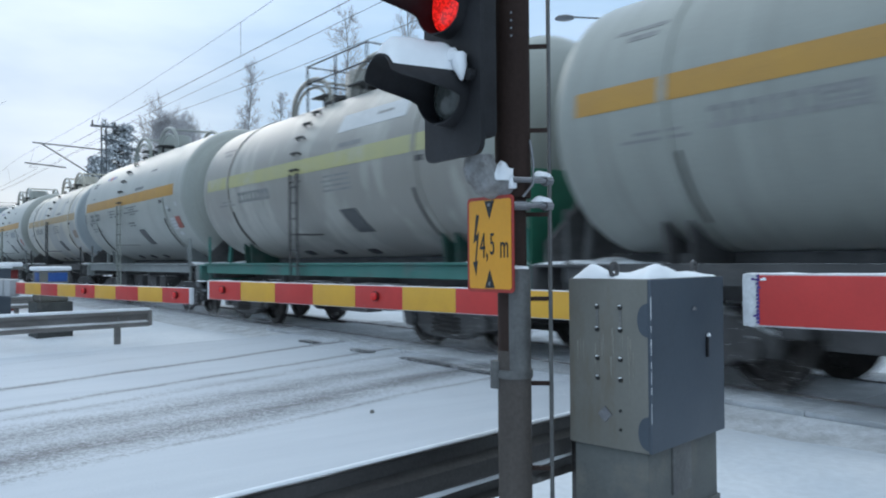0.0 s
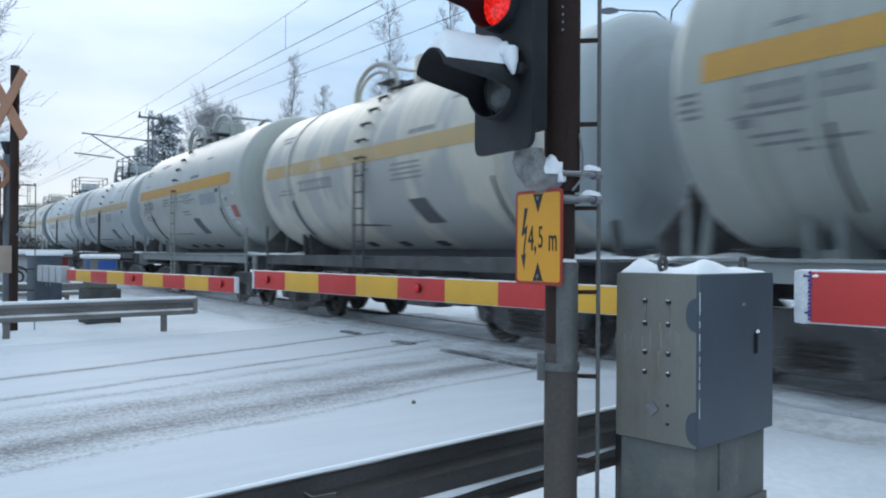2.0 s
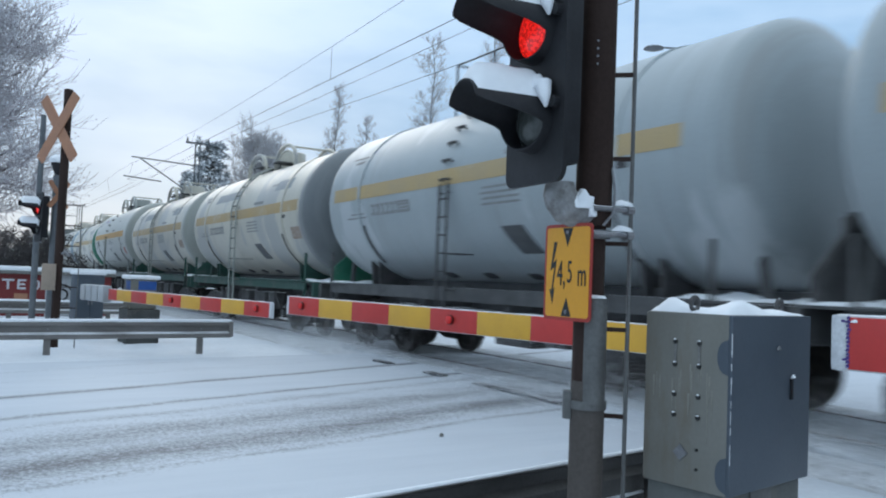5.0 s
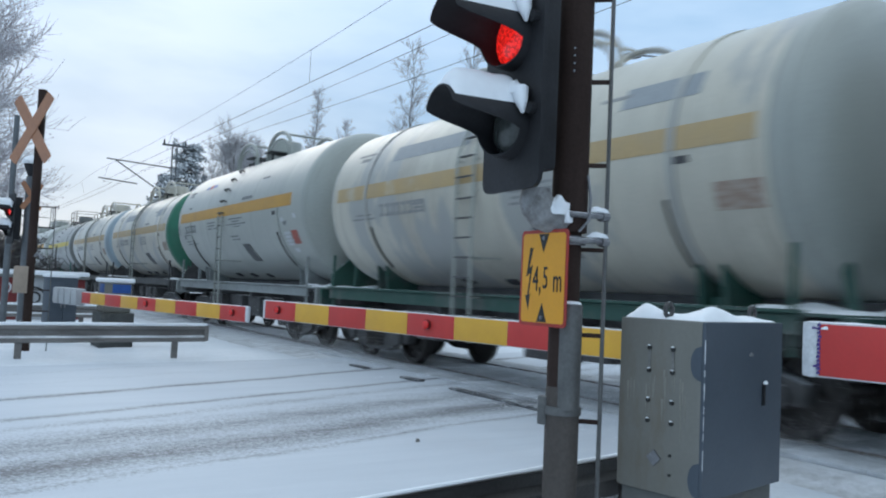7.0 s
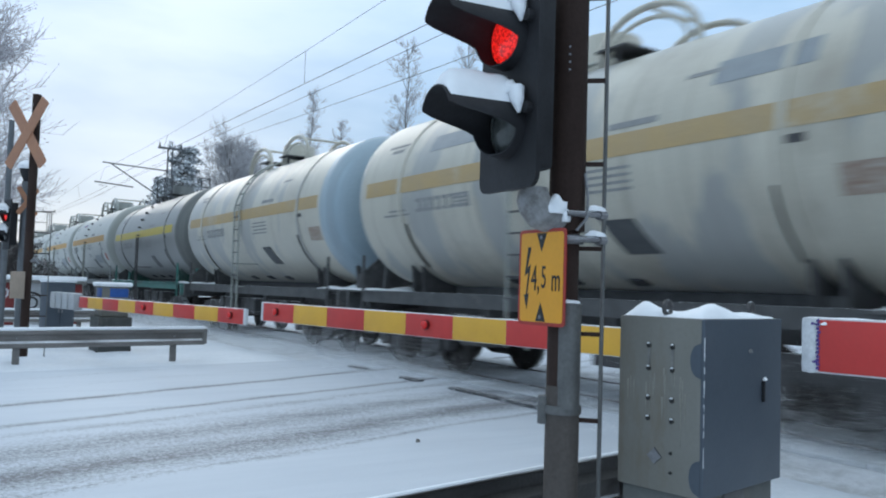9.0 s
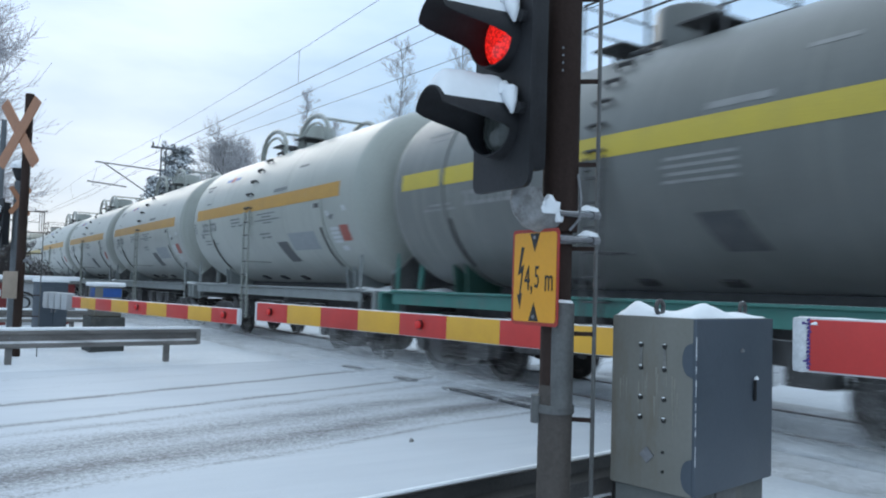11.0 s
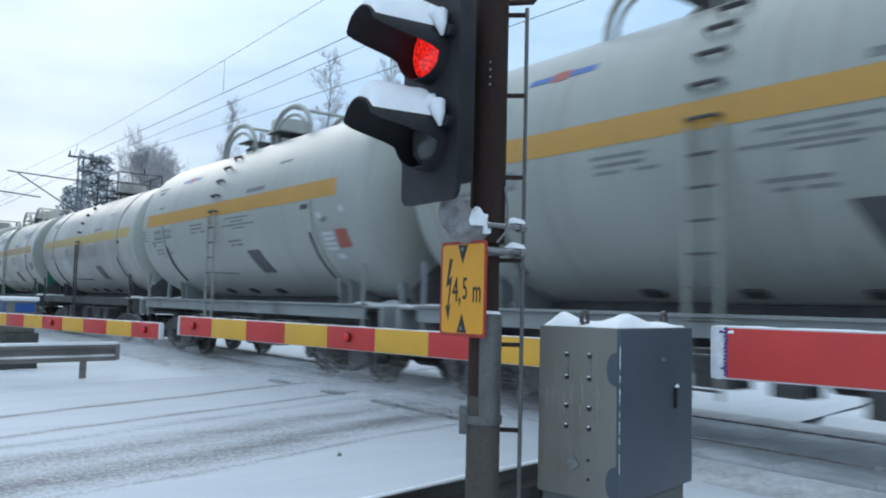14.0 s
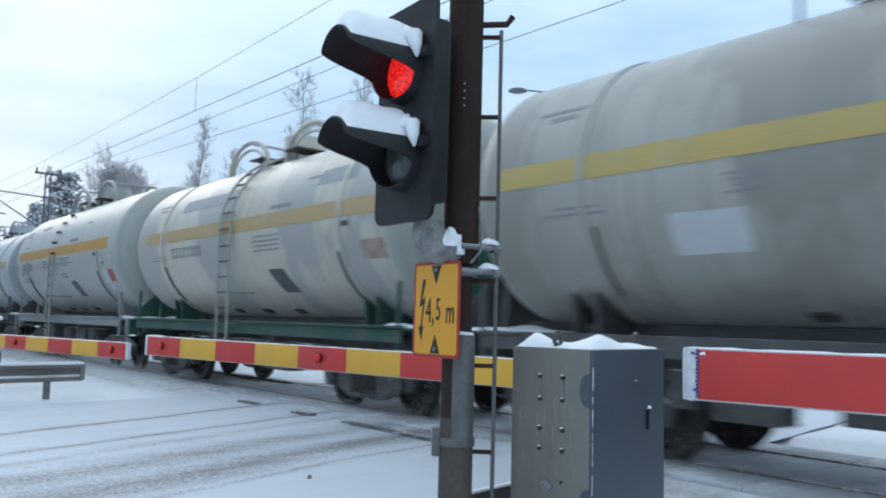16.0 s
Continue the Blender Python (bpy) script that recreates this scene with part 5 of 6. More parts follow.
STRIPES = {
    "orange": mat("stripe_orange", (0.56, 0.30, 0.055), (0.50, 0.27, 0.06), rough=0.5, scale=2, bump=0.04, dirt=(0.42, 0.30, 0.13), dirt_at=0.62),
    "pale": mat("stripe_pale_orange", (0.52, 0.37, 0.17), (0.47, 0.35, 0.19), rough=0.5, scale=2, bump=0.04, dirt=(0.43, 0.39, 0.30), dirt_at=0.55),
    "beige": mat("stripe_beige", (0.50, 0.345, 0.155), (0.46, 0.335, 0.18), rough=0.5, scale=2, bump=0.04, dirt=(0.44, 0.40, 0.32), dirt_at=0.55),
    "straw": mat("stripe_straw", (0.55, 0.40, 0.12), (0.49, 0.37, 0.14), rough=0.5, scale=2, bump=0.04, dirt=(0.40, 0.35, 0.22), dirt_at=0.58),
    "lemon": mat("stripe_lemon", (0.50, 0.47, 0.22), (0.46, 0.44, 0.24), rough=0.5, scale=2, bump=0.04, dirt=(0.42, 0.41, 0.32), dirt_at=0.55),
    "yellow": mat("stripe_yellow", (0.58, 0.44, 0.05), (0.52, 0.40, 0.06), rough=0.5, scale=2, bump=0.04, dirt=(0.4, 0.33, 0.12), dirt_at=0.64),
}
ENDS = {
    "green": mat("end_green", (0.02, 0.17, 0.10), (0.025, 0.14, 0.085), rough=0.5, scale=1.5, bump=0.05, dirt=(0.12, 0.2, 0.16), dirt_at=0.62),
    "sooty": tank_paint("end_sooty", (0.155, 0.168, 0.172), (0.125, 0.136, 0.14), (0.19, 0.20, 0.20)),
    "pale_blue": tank_paint("end_pale_blue", (0.33, 0.42, 0.47), (0.29, 0.37, 0.42), (0.27, 0.31, 0.33)),
}
FRAMES = {
    "light": mat("frame_light", (0.31, 0.33, 0.325), (0.25, 0.268, 0.262), rough=0.6, scale=2.5, bump=0.15, dirt=(0.15, 0.145, 0.135), dirt_at=0.56, snow=0.3),
    "dark": mat("frame_dark", (0.06, 0.06, 0.06), (0.10, 0.10, 0.10), rough=0.7, scale=2.5, bump=0.2, dirt=(0.16, 0.15, 0.14), dirt_at=0.58, snow=0.35),
    "teal": mat("frame_teal", (0.05, 0.20, 0.165), (0.07, 0.22, 0.19), rough=0.6, scale=2.5, bump=0.15, dirt=(0.10, 0.14, 0.13), dirt_at=0.52, snow=0.3),
    "green": mat("frame_green", (0.02, 0.075, 0.055), (0.03, 0.09, 0.07), rough=0.6, scale=2.5, bump=0.15, dirt=(0.08, 0.095, 0.085), dirt_at=0.5, snow=0.3),
}
M_PLACARD = mat("placard_red", (0.40, 0.09, 0.06), (0.34, 0.08, 0.06), rough=0.5, bump=0.03)
M_FADED = mat("faded_stencil", (0.24, 0.24, 0.235), (0.31, 0.31, 0.30), rough=0.6, bump=0.0)
M_PLATE = mat("plate_dark", (0.062, 0.066, 0.07), (0.09, 0.094, 0.097), rough=0.5, bump=0.0)
M_STENCIL = mat("stencil_grey", (0.15, 0.157, 0.157), (0.23, 0.237, 0.235), rough=0.6, bump=0.0)
M_RUSTY = mat("label_brown", (0.30, 0.20, 0.15), (0.42, 0.36, 0.30), rough=0.6, scale=5, stretch=(1, 1, 4), bump=0.03)
M_PATCHW = mat("patch_white", (0.60, 0.62, 0.63), (0.54, 0.56, 0.57), rough=0.5, bump=0.02)
M_PATCHG = mat("patch_grey", (0.26, 0.285, 0.30), (0.30, 0.325, 0.335), rough=0.5, bump=0.02)

CACHE = {}


def shared(key, make):
    """One mesh for all alike parts: make() gives a bmesh, its material and the smoothing angle."""
    if key not in CACHE:
        bm, material, smooth = make()
        CACHE[key] = mesh_of(key[0], bm, material, smooth)
    return CACHE[key]


def build_barrel(m):
    bm = bmesh.new()
    lathe(bm, [(R * 0.5, -LB), (R, -LB), (R, -LB + 1.5), (R, 0), (R, LB - 1.5), (R, LB), (R * 0.5, LB)], 56)
    bmesh.ops.translate(bm, verts=bm.verts, vec=(0, 0, ZC))
    return bm, m, 40


def build_end(m):
    bm = bmesh.new()
    prof = [(R, 0.0)] + [(R * math.cos(a) ** 0.62, -DISH * math.sin(a)) for a in [radians(k) for k in (8, 18, 30, 44, 58, 70, 80)]] + [(0, -DISH)]
    lathe(bm, prof, 56)
    return bm, m, 60


def build_stripe(m, y0, y1, both=True):
    bm = bmesh.new()
    for s in (0, 180):
        a = (-1.2, 8.5) if s == 0 else (171.5, 181.2)
        shell(bm, R, ZC, y0, y1, a[0], a[1], 0.004, 4, 0.0, 0.0)
    return bm, m, 30


def build_band(m, low, high):
    """A clamp strap from each side of the barrel down over the saddle."""
    bm = bmesh.new()
    shell(bm, R, ZC, -0.05, 0.05, low, high, 0.022, 40, 0.0, 0.0)
    return bm, m, 30


def build_saddle(m):
    bm = bmesh.new()
    out = [(-1.0, 1.30), (1.0, 1.30)] + [((R + 0.02) * math.cos(radians(a)), ZC + (R + 0.02) * math.sin(radians(a))) for a in (-50, -60, -70, -80, -90, -100, -110, -120, -130)]
    prism(bm, out, 1, -0.20, -0.14)
    prism(bm, out, 1, 0.14, 0.20)
    box(bm, (0, 0, 1.38), (1.7, 0.30, 0.14))
    return bm, m, 30


def build_sill(m, full):
    bm = bmesh.new()
    if full:
        prism(bm, [(-1.50, 1.12), (-1.42, 1.12), (-1.42, 1.14), (-1.46, 1.16), (-1.46, 1.31), (-1.40, 1.33), (-1.40, 1.36), (-1.56, 1.36), (-1.56, 1.33), (-1.50, 1.31)], 1, -5.3, 5.3)
    else:
        prism(bm, [(-1.47, 1.12), (-1.37, 1.12), (-1.37, 1.34), (-1.47, 1.34)], 1, -5.25, 5.25)
    return bm, m, 30


def build_centre(m):
    bm = bmesh.new()
    box(bm, (0, 0, 1.18), (0.70, 10.9, 0.56), 0.01)
    return bm, m, 30


def build_bearer(m):
    bm = bmesh.new()
    box(bm, (0, 0, 1.12), (2.75, 0.2, 0.24), 0.01)
    return bm, m, 30


def build_deck(m):
    bm = bmesh.new()
    box(bm, (0, -5.15, 1.315), (3.0, 1.3, 0.035), 0.006)
    box(bm, (0, -5.78, 1.12), (3.0, 0.10, 0.38), 0.012)
    return bm, m, 30


def build_deck_snow(s):
    bm = bmesh.new()
    rows = []
    for i in range(25):
        row = []
        for j in range(9):
            u, v = i / 24, j / 8
            edge = min(1.0, 8 * min(u, 1 - u), 5 * min(v, 1 - v)) ** 0.6
            h = 0.12 * max(0.0, 0.3 + noise.noise(Vector((u * 7 + s * 3.3, v * 2.2, s)))) * edge
            row.append(bm.verts.new((-1.46 + 2.92 * u, s * (4.55 + 1.22 * v), 1.3345 + h)))
        rows.append(row)
    for a, b in zip(rows, rows[1:]):
        for j in range(8):
            bm.faces.new((a[j], b[j], b[j + 1], a[j + 1]))
    return bm, M_SNOW, 80


def build_gear():
    bm = bmesh.new()
    tube(bm, [(-0.55, -1.2, 0.78), (-0.55, -0.3, 0.78)], 0.17, 14)
    tube(bm, [(0.5, 0.4, 0.80), (0.5, 1.6, 0.80)], 0.20, 14)
    tube(bm, [(-0.2, -5, 0.72), (-0.2, 5, 0.72)], 0.03, 6)
    box(bm, (-0.95, 0.7, 0.80), (0.35, 0.5, 0.4), 0.02)
    box(bm, (-1.02, 0.0, 0.86), (0.10, 5.3, 0.26), 0.01)
    for y, ln, low in ((-2.35, 0.5, 0.56), (-1.35, 0.9, 0.50), (-0.2, 0.35, 0.60), (1.75, 0.7, 0.54), (2.45, 0.3, 0.62)):
        box(bm, (-1.12, y, (low + 1.0) / 2), (0.34, ln, 1.0 - low), 0.02)
    for y in (-2.6, 2.4):
        tube(bm, [(-1.3, y, 1.05), (-1.3, y - 0.5, 0.6), (-0.2, y - 0.5, 0.6)], 0.025, 6)
    return bm, M_DARK, 30


def build_coupler():
    bm = bmesh.new()
    tube(bm, [(0, 0, 0), (0, -0.42, 0)], 0.11, 10)
    box(bm, (0.03, -0.50, 0), (0.36, 0.20, 0.30), 0.03)
    return bm, M_DARK, 30


def build_side_frame():
    bm = bmesh.new()
    out = [(-1.25, 0.62), (-1.18, 0.38), (-0.80, 0.40), (-0.62, 0.26), (-0.38, 0.20), (0.38, 0.20), (0.62, 0.26), (0.80, 0.40), (1.18, 0.38), (1.25, 0.62), (0.95, 0.70), (0.55, 0.86), (-0.55, 0.86), (-0.95, 0.70)]
    prism(bm, out, 0, -0.09, 0.09)
    bmesh.ops.bevel(bm, geom=bm.edges[:], offset=0.018, segments=1, affect="EDGES")
    for y in (-0.925, 0.925):
        tube(bm, [(-0.17, y, 0.475), (0.05, y, 0.475)], 0.13, 14)
    return bm, M_DARK, 30


def build_springs():
    bm = bmesh.new()
    pts = [(-0.11 + 0.085 * math.cos(k * 0.785), 0.085 * math.sin(k * 0.785), 0.27 + 0.30 * k / 36) for k in range(37)]
    tube(bm, pts, 0.017, 5)
    return bm, M_WHEEL, 60


def build_bolster():
    bm = bmesh.new()
    box(bm, (0, 0, 0.70), (2.25, 0.42, 0.30), 0.04)
    return bm, M_DARK, 30


def build_axle():
    bm = bmesh.new()
    tube(bm, [(-1.05, 0, 0), (1.05, 0, 0)], 0.085, 12)
    return bm, M_WHEEL, 40


def build_wheel():
    bm = bmesh.new()
    lathe(bm, [(0.05, -0.09), (0.16, -0.09), (0.17, -0.02), (0.36, 0.015), (0.38, -0.065), (WHEEL_R - 0.01, -0.065), (WHEEL_R, -0.045), (WHEEL_R, 0.04), (WHEEL_R + 0.028, 0.05), (WHEEL_R + 0.028, 0.068), (0.37, 0.068), (0.36, 0.045), (0.16, 0.05), (0.05, 0.08)], 32)
    for k in range(6):
        a = k * math.pi / 3
        tube(bm, [(0.27 * math.cos(a), -0.03, 0.27 * math.sin(a)), (0.27 * math.cos(a), 0.05, 0.27 * math.sin(a))], 0.028, 8)
    bmesh.ops.rotate(bm, verts=bm.verts, cent=(0, 0, 0), matrix=Matrix.Rotation(radians(-90), 3, "Z"))
    return bm, M_WHEEL, 35


def build_stile(m, whole):
    """One side of the ladder: up to the stripe, or on over the shoulder of the tank."""
    bm = bmesh.new()
    pts = [(-1.66, 0, 0.62), (-1.68, 0, 2.0), (-1.68, 0, 3.05)]
    if whole:
        pts += [(-(R + 0.09) * math.cos(radians(a)), 0, ZC + (R + 0.09) * math.sin(radians(a))) for a in range(8, 81, 8)]
    tube(bm, pts, 0.026, 6)
    for a in (11, 33, 55, 77) if whole else ():
        c, s = math.cos(radians(a)), math.sin(radians(a))
        tube(bm, [(-(R - 0.01) * c, 0, ZC + (R - 0.01) * s), (-(R + 0.10) * c, 0, ZC + (R + 0.10) * s)], 0.012, 5)
    for z in (1.3, 1.9, 2.9):
        tube(bm, [(-1.0, 0, z), (-1.67, 0, z)], 0.012, 5)
    return bm, m, 40


def build_rung(m, wide):
    bm = bmesh.new()
    box(bm, (0, 0, 0), (0.045, wide, 0.024))
    return bm, m, 0


def build_step(m, wide):
    """A foot step: a bent bar held off the barrel by two short legs."""
    bm = bmesh.new()
    box(bm, (0, 0, 0), (0.055, wide, 0.026), 0.005)
    for y in (-wide / 2 + 0.02, wide / 2 - 0.02):
        box(bm, (0.045, y, -0.012), (0.10, 0.026, 0.034), 0.005)
    return bm, m, 0


def wagon_ladder(root, m, key, wide):
    whole = wide > 0.38
    lad = new("ladder")
    lad.parent = root
    for y in (-wide / 2, wide / 2):
        part("stile", shared(("stile", key, whole), lambda: build_stile(m, whole)), None, lad, "", pose(0, y, 0))
    for i in range(8):
        part("rung", shared(("rung", wide), lambda: build_rung(M_DARK, wide)), None, lad, "dark worn rung", pose(-1.67, 0, 0.70 + 0.30 * i))
    for a in range(2, 80, 11):
        x, z = -(R + 0.07) * math.cos(radians(a)), ZC + (R + 0.07) * math.sin(radians(a))
        if whole:
            part("rung", shared(("rung", wide), lambda: build_rung(M_DARK, wide)), None, lad, "dark worn rung", pose(x, 0, z))
        else:
            part("step", shared(("step", wide), lambda: build_step(M_DARK, wide)), None, lad, "dark foot step", pose(x, 0, z, 0, a, 0))
    return lad


def build_dome(m):
    bm = bmesh.new()
    tube(bm, [(0, 0, ZC + R - 0.06), (0, 0, ZC + R + 0.46), (0, 0, ZC + R + 0.50), (0, 0, ZC + R + 0.53)], [0.44, 0.44, 0.42, 0.1], 24)
    return bm, m, 40


def build_hoop(m):
    """One curved pipe rail beside the manhole, with its brace."""
    bm = bmesh.new()
    top, x = ZC + R, -0.62
    base = ZC + math.sqrt(R * R - x * x) - 0.02
    for inset, r in ((0.0, 0.05), (0.17, 0.032)):
        b = base - 0.02
        pts = [(x, -1.30 - (0.88 - inset) * math.cos(radians(a)), b + (top + 0.52 - inset - b) * math.sin(radians(a)) ** 0.8) for a in range(0, 181, 12)]
        tube(bm, pts, r, 8)
    return bm, m, 50


def build_crossbar(m):
    bm = bmesh.new()
    tube(bm, [(-0.62, -1.3, ZC + R + 0.51), (0.62, -1.3, ZC + R + 0.51)], 0.03, 6)
    return bm, m, 50


def build_platform(m):
    bm = bmesh.new()
    box(bm, (0, -0.75, ZC + R + 0.07), (1.5, 0.6, 0.03), 0.004)
    for x in (-0.6, 0.6):
        tube(bm, [(x, -0.75, ZC + R - 0.2), (x, -0.75, ZC + R + 0.07)], 0.03, 6)
    return bm, m, 30


def build_rail_post(m):
    bm = bmesh.new()
    tube(bm, [(0, 0, ZC + R - 0.22), (0, 0, ZC + R + 0.80)], 0.024, 6)
    return bm, m, 40


def build_rail_bar(m, length):
    bm = bmesh.new()
    tube(bm, [(0, -length / 2, 0), (0, length / 2, 0)], 0.017, 6)
    return bm, m, 40


def manhole_railing(root):
    rail = new("railing")
    rail.parent = root
    rail.matrix_basis = pose(0, 0.25, 0)
    for x in (-0.72, 0.72):
        for y in (-1.2, 0, 1.2):
            part("rail_post", shared(("rail_post",), lambda: build_rail_post(M_DARK)), None, rail, "", pose(x, y, 0))
        for h in (0.42, 0.78):
            part("rail_bar", shared(("rail_bar", 2.4), lambda: build_rail_bar(M_DARK, 2.4)), None, rail, "", pose(x, 0, ZC + R + h))
    for y in (-1.2, 1.2):
        for h in (0.42, 0.78):
            part("rail_bar", shared(("rail_bar", 1.44), lambda: build_rail_bar(M_DARK, 1.44)), None, rail, "", pose(0, y, ZC + R + h, 0, 0, 90))


def build_pole(m):
    bm = bmesh.new()
    tube(bm, [(-1.46, 0, 0.9), (-1.46, 0, 2.0)], 0.035, 6)
    return bm, m, 40


def build_end_strut(m):
    bm = bmesh.new()
    tube(bm, [(0, -5.46, 1.3), (0, -5.30, 2.3)], 0.06, 6)
    return bm, m, 40


def build_end_board(m):
    bm = bmesh.new()
    prism(bm, [(-1.25, 1.33), (1.25, 1.33), (1.25, 1.62), (0.75, 2.05), (0.62, 2.3), (-0.62, 2.3), (-0.75, 2.05), (-1.25, 1.62)], 1, 5.74, 5.80)
    for x in (-0.6, 0.0, 0.6):
        box(bm, (x, 5.82, 1.8), (0.10, 0.05, 0.9), 0.01)
    return bm, m, 30


def bars(spec, m):
    bm = bmesh.new()
    for y0, y1, a0, a1 in spec:
        shell(bm, R, ZC, y0, y1, a0, a1, 0.003, 2)
    return bm, m, 30


NUMBER = {True: [(2.66 + i * 0.157, 2.66 + i * 0.157 + 0.115, -12.6, -5.0) for i in range(8)],
          False: [(1.35 + i * 0.205, 1.35 + i * 0.205 + 0.15, -14.0, -6.0) for i in range(8)]}
LINES = {True: [(-1.75, -0.60, -5.2, -4.1), (-1.50, -0.90, -7.6, -6.5), (-2.00, -0.40, -10.0, -8.9), (-1.55, -0.95, -12.2, -11.2), (-1.25, -0.60, -21.0, -19.6), (-1.30, -1.00, -24.0, -22.6), (-0.90, -0.70, -24.0, -22.6),
                (0.65, 1.40, -6.0, -4.7), (0.68, 1.35, -8.8, -7.5), (0.50, 0.80, -11.6, -10.3), (1.00, 1.35, -11.6, -10.3)],
         False: [(-2.0, -1.05 + 0.06 * (i % 2), -6.6 - 3.0 * i, -5.3 - 3.0 * i) for i in range(4)] + [(1.4, 1.82 - 0.05 * (i % 3), -7.0 - 2.1 * i, -6.0 - 2.1 * i) for i in range(4)]}
LIST = [(4.45, 4.72 - 0.04 * (i % 2), -5.2 - 2.6 * i, -3.9 - 2.6 * i) for i in range(4)] + [(3.85, 4.02, -18.5, -15.5), (3.35, 3.9, -22.0, -20.8), (2.75, 3.85, -25.0, -23.8), (3.1, 3.4, -28.0, -26.8), (3.3, 3.6, 12.5, 14.0)]
SMALL = [(3.3, 3.9, -12.5, -11.3), (3.2, 4.1, -15.2, -14.0), (-3.2, -2.7, 27, 29), (3.7, 4.1, 27, 29.5), (3.6, 4.3, 31.5, 33.5), (-2.4, -1.6, 10.6, 13.4)]



def strokes(y0, y1, a0, a1):
    """A plain mark of three bars, as large as one stencilled figure."""
    t = (a1 - a0) * 0.26
    return [(y0, y1, a0, a0 + t), (y0, y1, a1 - t, a1), (y0, y0 + (y1 - y0) * 0.45, a0 + t, a1 - t)]


# For each wagon: tank, stripe, leading end, frame, top fittings, ladder width, extras
KINDS = {
    -1: ("grey", "orange", "grey", "dark", "hoops", 0.34, ""),
    0: ("dirty", "lemon", "grey", "teal", "both", 0.30, "white_patch green_end"),
    1: ("grey", "orange", "grey", "light", "hoops", 0.36, "modern"),
    2: ("white", "beige", "blue", "dark", "hoops", 0.36, ""),
    3: ("grey", "orange", "grey", "light", "hoops", 0.36, "modern high_plate"),
    4: ("blue", "pale", "blue", "dark", "both", 0.26, ""),
    5: ("blue", "pale", "blue", "dark", "railing", 0.26, "green_board"),
    6: ("white", "beige", "sooty", "green", "hoops", 0.46, "grey_patch"),
    7: ("white", "beige", "grey", "green", "hoops", 0.46, "grey_patch"),
    8: ("grey", "orange", "grey", "light", "hoops", 0.36, "modern"),
    9: ("white", "beige", "green", "dark", "hoops", 0.46, "grey_patch"),
    10: ("white", "beige", "pale_blue", "dark", "hoops", 0.40, ""),
    11: ("dark", "yellow", "dark", "teal", "railing", 0.30, ""),
    12: ("grey", "orange", "grey", "light", "hoops", 0.36, "modern grey_plate"),
    13: ("grey", "orange", "grey", "light", "hoops", 0.36, "modern grey_plate"),
    14: ("grey", "orange", "grey", "light", "hoops", 0.36, "modern"),
    15: ("grey", "orange", "grey", "light", "hoops", 0.36, "modern"),
    16: ("dirty", "straw", "grey", "dark", "railing", 0.26, "low_patch long"),
    17: ("white", "beige", "grey", "green", "hoops", 0.46, "grey_patch green_end"),
    18: ("grey", "orange", "grey", "light", "hoops", 0.36, "modern"),
}
CYCLE = [("grey", "orange", "grey", "light", "hoops", 0.36, "modern"), ("blue", "pale", "blue", "dark", "hoops", 0.30, ""), ("white", "beige", "blue", "dark", "hoops", 0.40, "")]
TONE = {"grey": "grey", "white": "whitish", "blue": "blue grey", "dirty": "dirty grey", "dark": "dark grey"}
TINT = {"straw": "dull yellow", "orange": "orange", "pale": "faded orange", "beige": "beige", "lemon": "pale yellow", "yellow": "bright yellow"}

WHEELSETS = []


def powder_material():
    """Thin flakes that let half of the light through."""
    m = bpy.data.materials.new("powder_snow")
    m.use_nodes = True
    nt = m.node_tree
    nt.nodes.remove(nt.nodes["Principled BSDF"])
    out = nt.nodes["Material Output"]
    mix, a, b = (nt.nodes.new(k) for k in ("ShaderNodeMixShader", "ShaderNodeBsdfDiffuse", "ShaderNodeBsdfTranslucent"))
    for n in (a, b):
        n.inputs["Color"].default_value = (0.93, 0.945, 0.96, 1)
    mix.inputs[0].default_value = 0.5
    nt.links.new(a.outputs[0], mix.inputs[1])
    nt.links.new(b.outputs[0], mix.inputs[2])
    nt.links.new(mix.outputs[0], out.inputs["Surface"])
    return m


M_POWDER = powder_material()


def build_spray(count, seed):
    """Powder snow whirled up beside the bogies: loose flakes."""
    rng = random.Random(seed)
    verts, faces = [], []
    for i in range(count):
        by = rng.choice((-3.9, 3.9))
        y = by + (rng.gauss(0.5, 1.3) if rng.random() < 0.7 else rng.uniform(-2.1, 2.1))
        z = min(1.0, 0.01 + rng.expovariate(1 / 0.15))
        x = -1.25 - rng.random() ** 1.6 * 1.5
        r = rng.uniform(0.004, 0.011)
        k = len(verts)
        for j in range(3):
            verts.append((x + rng.uniform(-r, r), y + rng.uniform(-r, r), z + rng.uniform(-r, r)))
        faces.append((k, k + 1, k + 2))
    me = bpy.data.meshes.new("snow_spray")
    me.from_pydata(verts, [], faces)
    me.materials.append(M_POWDER)
    return me


SPRAY = {"thin": build_spray(14000, 4), "thick": build_spray(60000, 5)}


